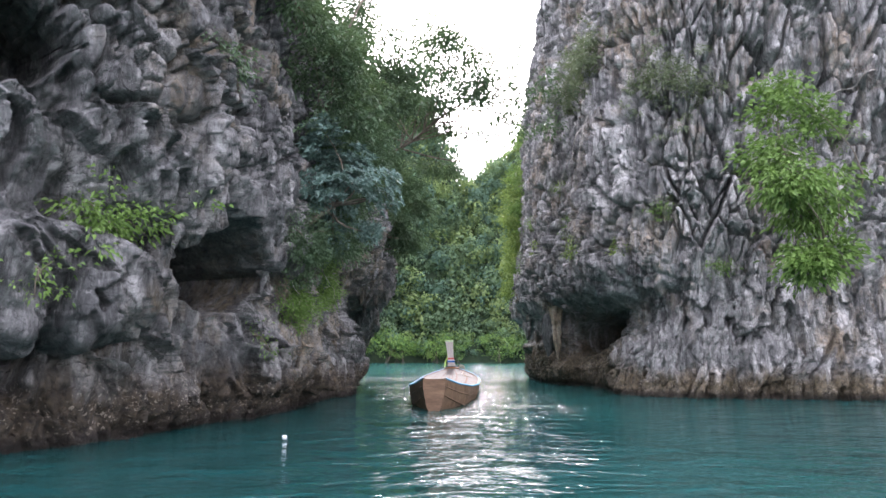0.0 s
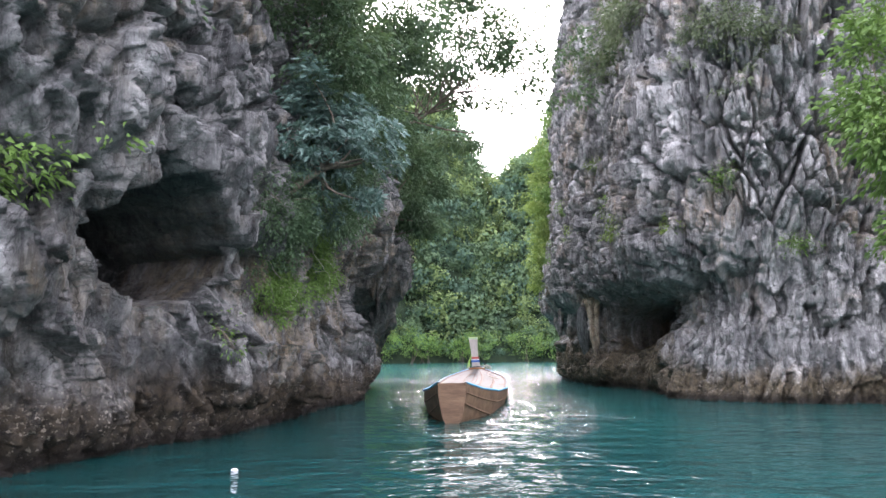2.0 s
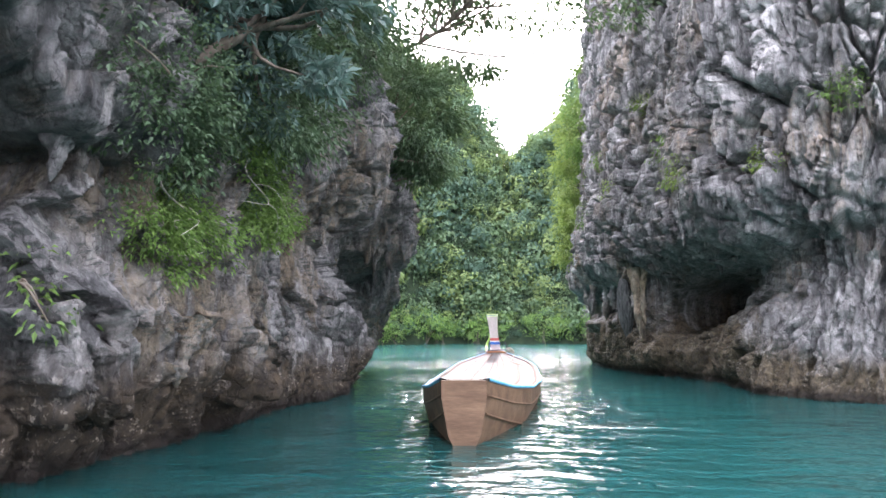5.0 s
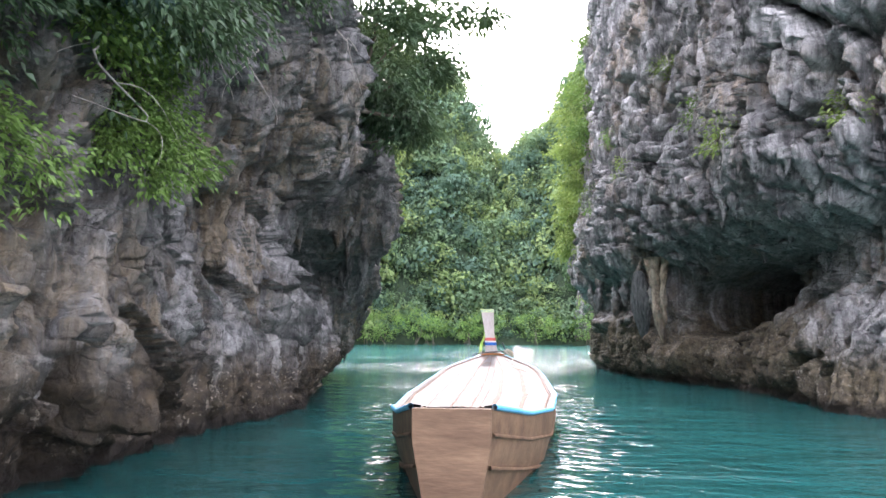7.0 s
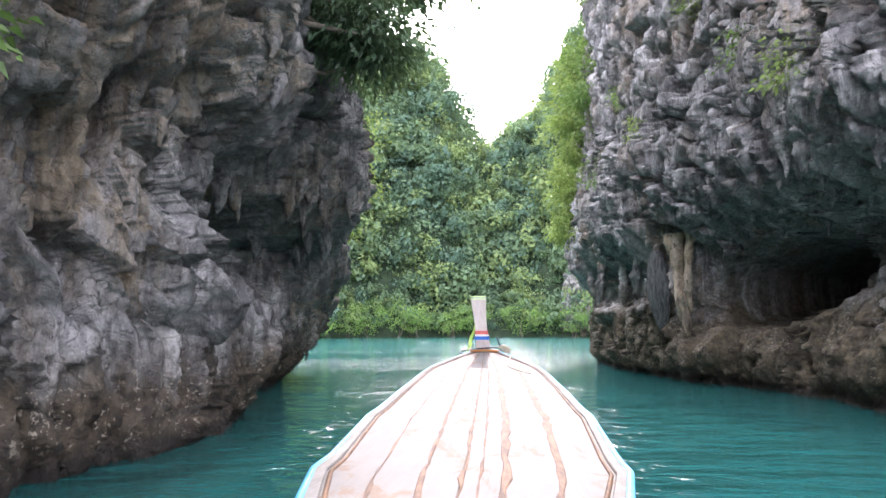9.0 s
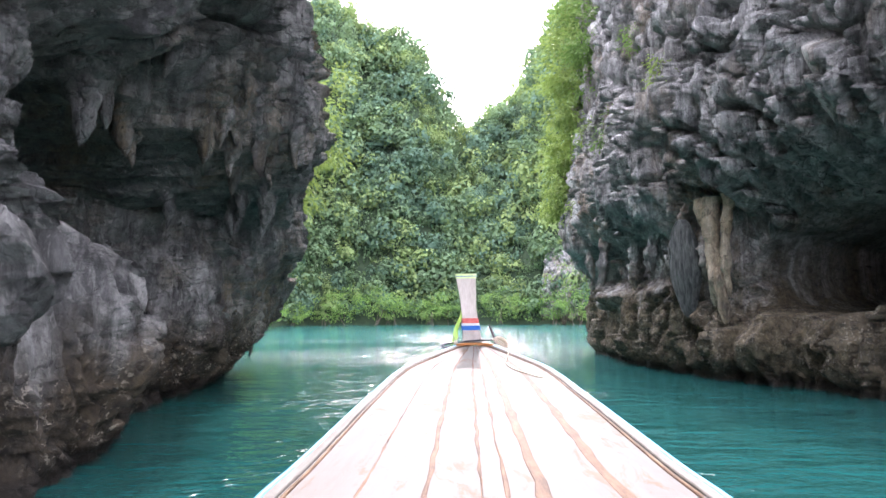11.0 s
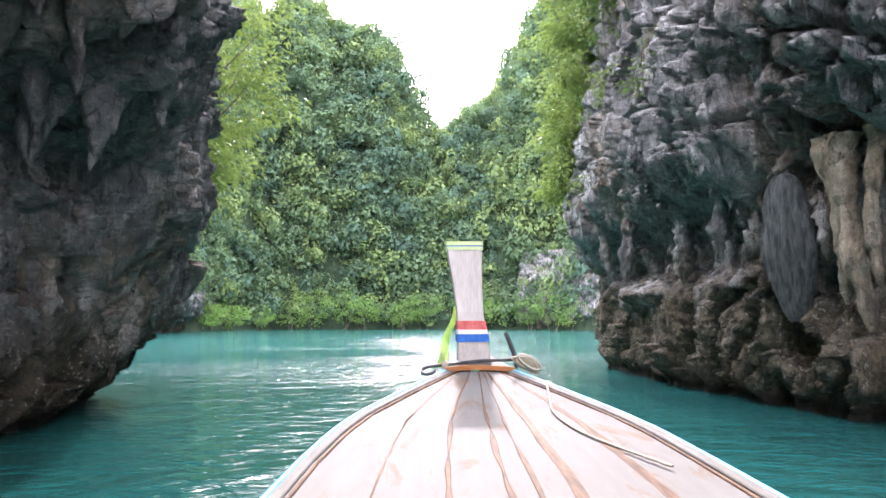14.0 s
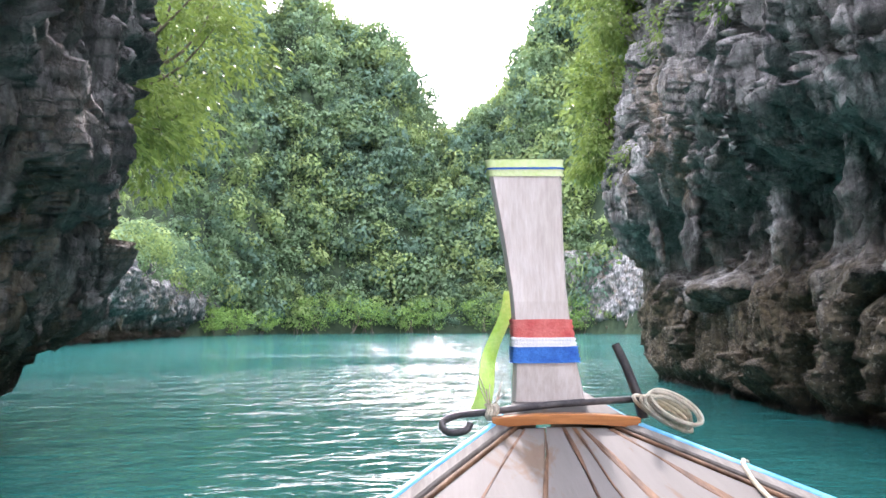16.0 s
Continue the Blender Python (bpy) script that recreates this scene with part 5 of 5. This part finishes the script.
def wrap_mesh(name, z0, z1, mat, grow, seed):
    """Cloth wound round the post with small folds."""
    rs_ = np.random.RandomState(seed)
    zs = np.linspace(z0, z1, 9)
    a = np.linspace(0, 2 * np.pi, 40, endpoint=False)
    rows = []
    for z in zs:
        ww = np.interp(z, [1.06, 1.12, 1.25, 1.40, 1.55, 1.75, 2.07], [0.30, 0.285, 0.25, 0.225, 0.222, 0.245, 0.302]) / 2 + grow
        x = np.interp(z, [1.06, 1.25, 1.45, 1.65, 2.07], [0.375, 0.355, 0.336, 0.318, 0.282])
        y = np.interp(z, [1.06, 1.25, 1.5, 2.07], [3.36, 3.31, 3.28, 3.30])
        ca, sa = np.cos(a), np.sin(a)
        px = np.sign(ca) * np.abs(ca) ** 0.35 * ww
        py = np.sign(sa) * np.abs(sa) ** 0.35 * (0.0425 + grow)
        fold = 0.004 * perlin(a * 1.5 + 3 * z, z * 90, seed + 0.5) + 0.003 * np.sin(z * 400)
        zz = z + 0.006 * perlin(a * 1.2, seed + 0.2, 0.4)
        rows.append(np.stack([x + px * (1 + fold * 8), y + py * (1 + fold * 10), zz], 1))
    return mesh_of(name, np.array(rows).reshape(-1, 3), grid_faces(9, 40, wrap=True), mat)


part("red_band", wrap_mesh("red_band", 1.355, 1.43, RED_CLOTH, 0.010, 1), post, "red cloth band")
part("white_band", wrap_mesh("white_band", 1.315, 1.362, WHITE_CLOTH, 0.012, 2), post, "white cloth band")
part("blue_band", wrap_mesh("blue_band", 1.262, 1.325, BLUE_CLOTH, 0.014, 3), post, "blue cloth band")
part("top_band", wrap_mesh("top_band", 2.005, 2.075, PALE_LIME, 0.008, 4), post, "pale lime cloth band at the top")
part("top_tie", wrap_mesh("top_tie", 2.034, 2.042, BLUE_CLOTH, 0.012, 5), post, "thin blue and green tie")
# lime ribbon tied behind the post
t_ = np.linspace(0, 1, 26)
rib = np.stack([0.225 - 0.14 * t_ + 0.012 * np.sin(9 * t_), 3.40 - 0.02 * t_, 1.55 - 0.50 * t_], 1)
wid = 0.022 + 0.016 * t_
v = np.stack([rib + np.stack([-wid, 0.02 * np.sin(7 * t_), 0 * t_], 1), rib + np.stack([0 * t_, 0.012 * np.sin(14 * t_), 0 * t_], 1), rib + np.stack([wid, 0.02 * np.cos(8 * t_), 0 * t_], 1)], 1)
v = np.concatenate([v.reshape(-1, 3), v.reshape(-1, 3) + (0, 0.003, 0)])
f = grid_faces(26, 3)
part("ribbon", mesh_of("ribbon", v, np.vstack([f, f[:, ::-1] + 78])[:, :], LIME_CLOTH), post, "bright green hanging ribbon")

# ---- gear on the bow ----
pole = thing("mooring_pole", BOAT, "short dark pole stuck upright beside the bow rail", "pole")
part("shaft", tube("shaft", [(0.70, 3.18, 1.06), (0.68, 3.19, 1.16), (0.645, 3.2, 1.26), (0.61, 3.2, 1.335)], [0.019, 0.018, 0.017, 0.016], IRON, 10), pole)
hook = thing("mooring_hook", BOAT, "dark rubber-covered bar with a looped end lying across the bow", "hook")
part("bar", tube("bar", spline([(0.72, 3.24, 1.125), (0.5, 3.20, 1.118), (0.30, 3.18, 1.105), (0.12, 3.17, 1.085), (0.0, 3.17, 1.072), (-0.055, 3.15, 1.045), (-0.03, 3.12, 1.018), (0.035, 3.12, 1.025), (0.05, 3.13, 1.05)], 50), 0.0135, IRON, 9), hook)
coil = thing("rope_coil", BOAT, "pale rope coiled over the bow rail", "rope")
rs = np.random.RandomState(3)
for k_ in range(6):
    a_ = np.linspace(0, 2 * np.pi, 40)
    c_ = np.array([0.755 + 0.006 * k_, 3.12 - 0.012 * k_, 1.085 + 0.006 * k_])
    long_, short_ = (0.10 + 0.012 * rs.normal()) * np.cos(a_), (0.026 + 0.006 * k_ * 0.5) * np.sin(a_)
    loop = np.stack([c_[0] + 0.86 * long_ + 0.45 * short_, c_[1] + 0.02 * np.sin(a_ + k_), c_[2] - 0.5 * long_ + 0.85 * short_], 1)
    part("loop", tube("loop", loop, 0.0075, ROPE, 7), coil)
line = thing("rope", BOAT, "pale rope trailing from the rail across the deck", "rope")
ends = spline([(0.905, 2.77, 0.93), (0.892, 2.76, 0.985), (0.862, 2.72, 0.992), (0.845, 2.62, 0.962), (0.825, 2.45, 0.936), (0.80, 2.25, 0.905), (0.78, 2.05, 0.876), (0.80, 1.8, 0.85), (0.86, 1.5, 0.828), (0.98, 1.2, 0.805), (1.10, 0.9, 0.79)], 70)
part("strand", tube("strand", ends, 0.0075, ROPE, 8), line)
knot = thing("rope_knot", BOAT, "frayed pale rope knot tied round the bar", "rope")
for k_ in range(4):
    a_ = np.linspace(0, 2 * np.pi, 24)
    part("turn", tube("turn", np.stack([0.115 + 0.012 * k_ + 0.004 * np.sin(3 * a_), 3.17 + 0.022 * np.cos(a_), 1.085 + 0.026 * np.sin(a_)], 1), 0.007, ROPE, 7), knot)
for k_ in range(7):
    e_ = np.array([0.13 + 0.05 * rs.normal(), 3.17 + 0.02 * rs.normal(), 1.19 + 0.03 * rs.normal()])
    part("strand", tube("strand", limb_path((0.13, 3.17, 1.09), e_, 0.0, rs), 0.0022, ROPE, 5), knot)

# ---- floating bits ----
buoy = thing("float", (-2.87, 12.1, 0.0), "small white plastic float drifting on the water", "float")
bm = bmesh.new()
bmesh.ops.create_uvsphere(bm, u_segments=14, v_segments=9, radius=0.035, matrix=Matrix.Diagonal((1.3, 1, 0.8, 1)))
me = bpy.data.meshes.new("body")
bm.to_mesh(me)
bm.free()
me.materials.append(WHITE_CLOTH)
part("body", me, buoy)
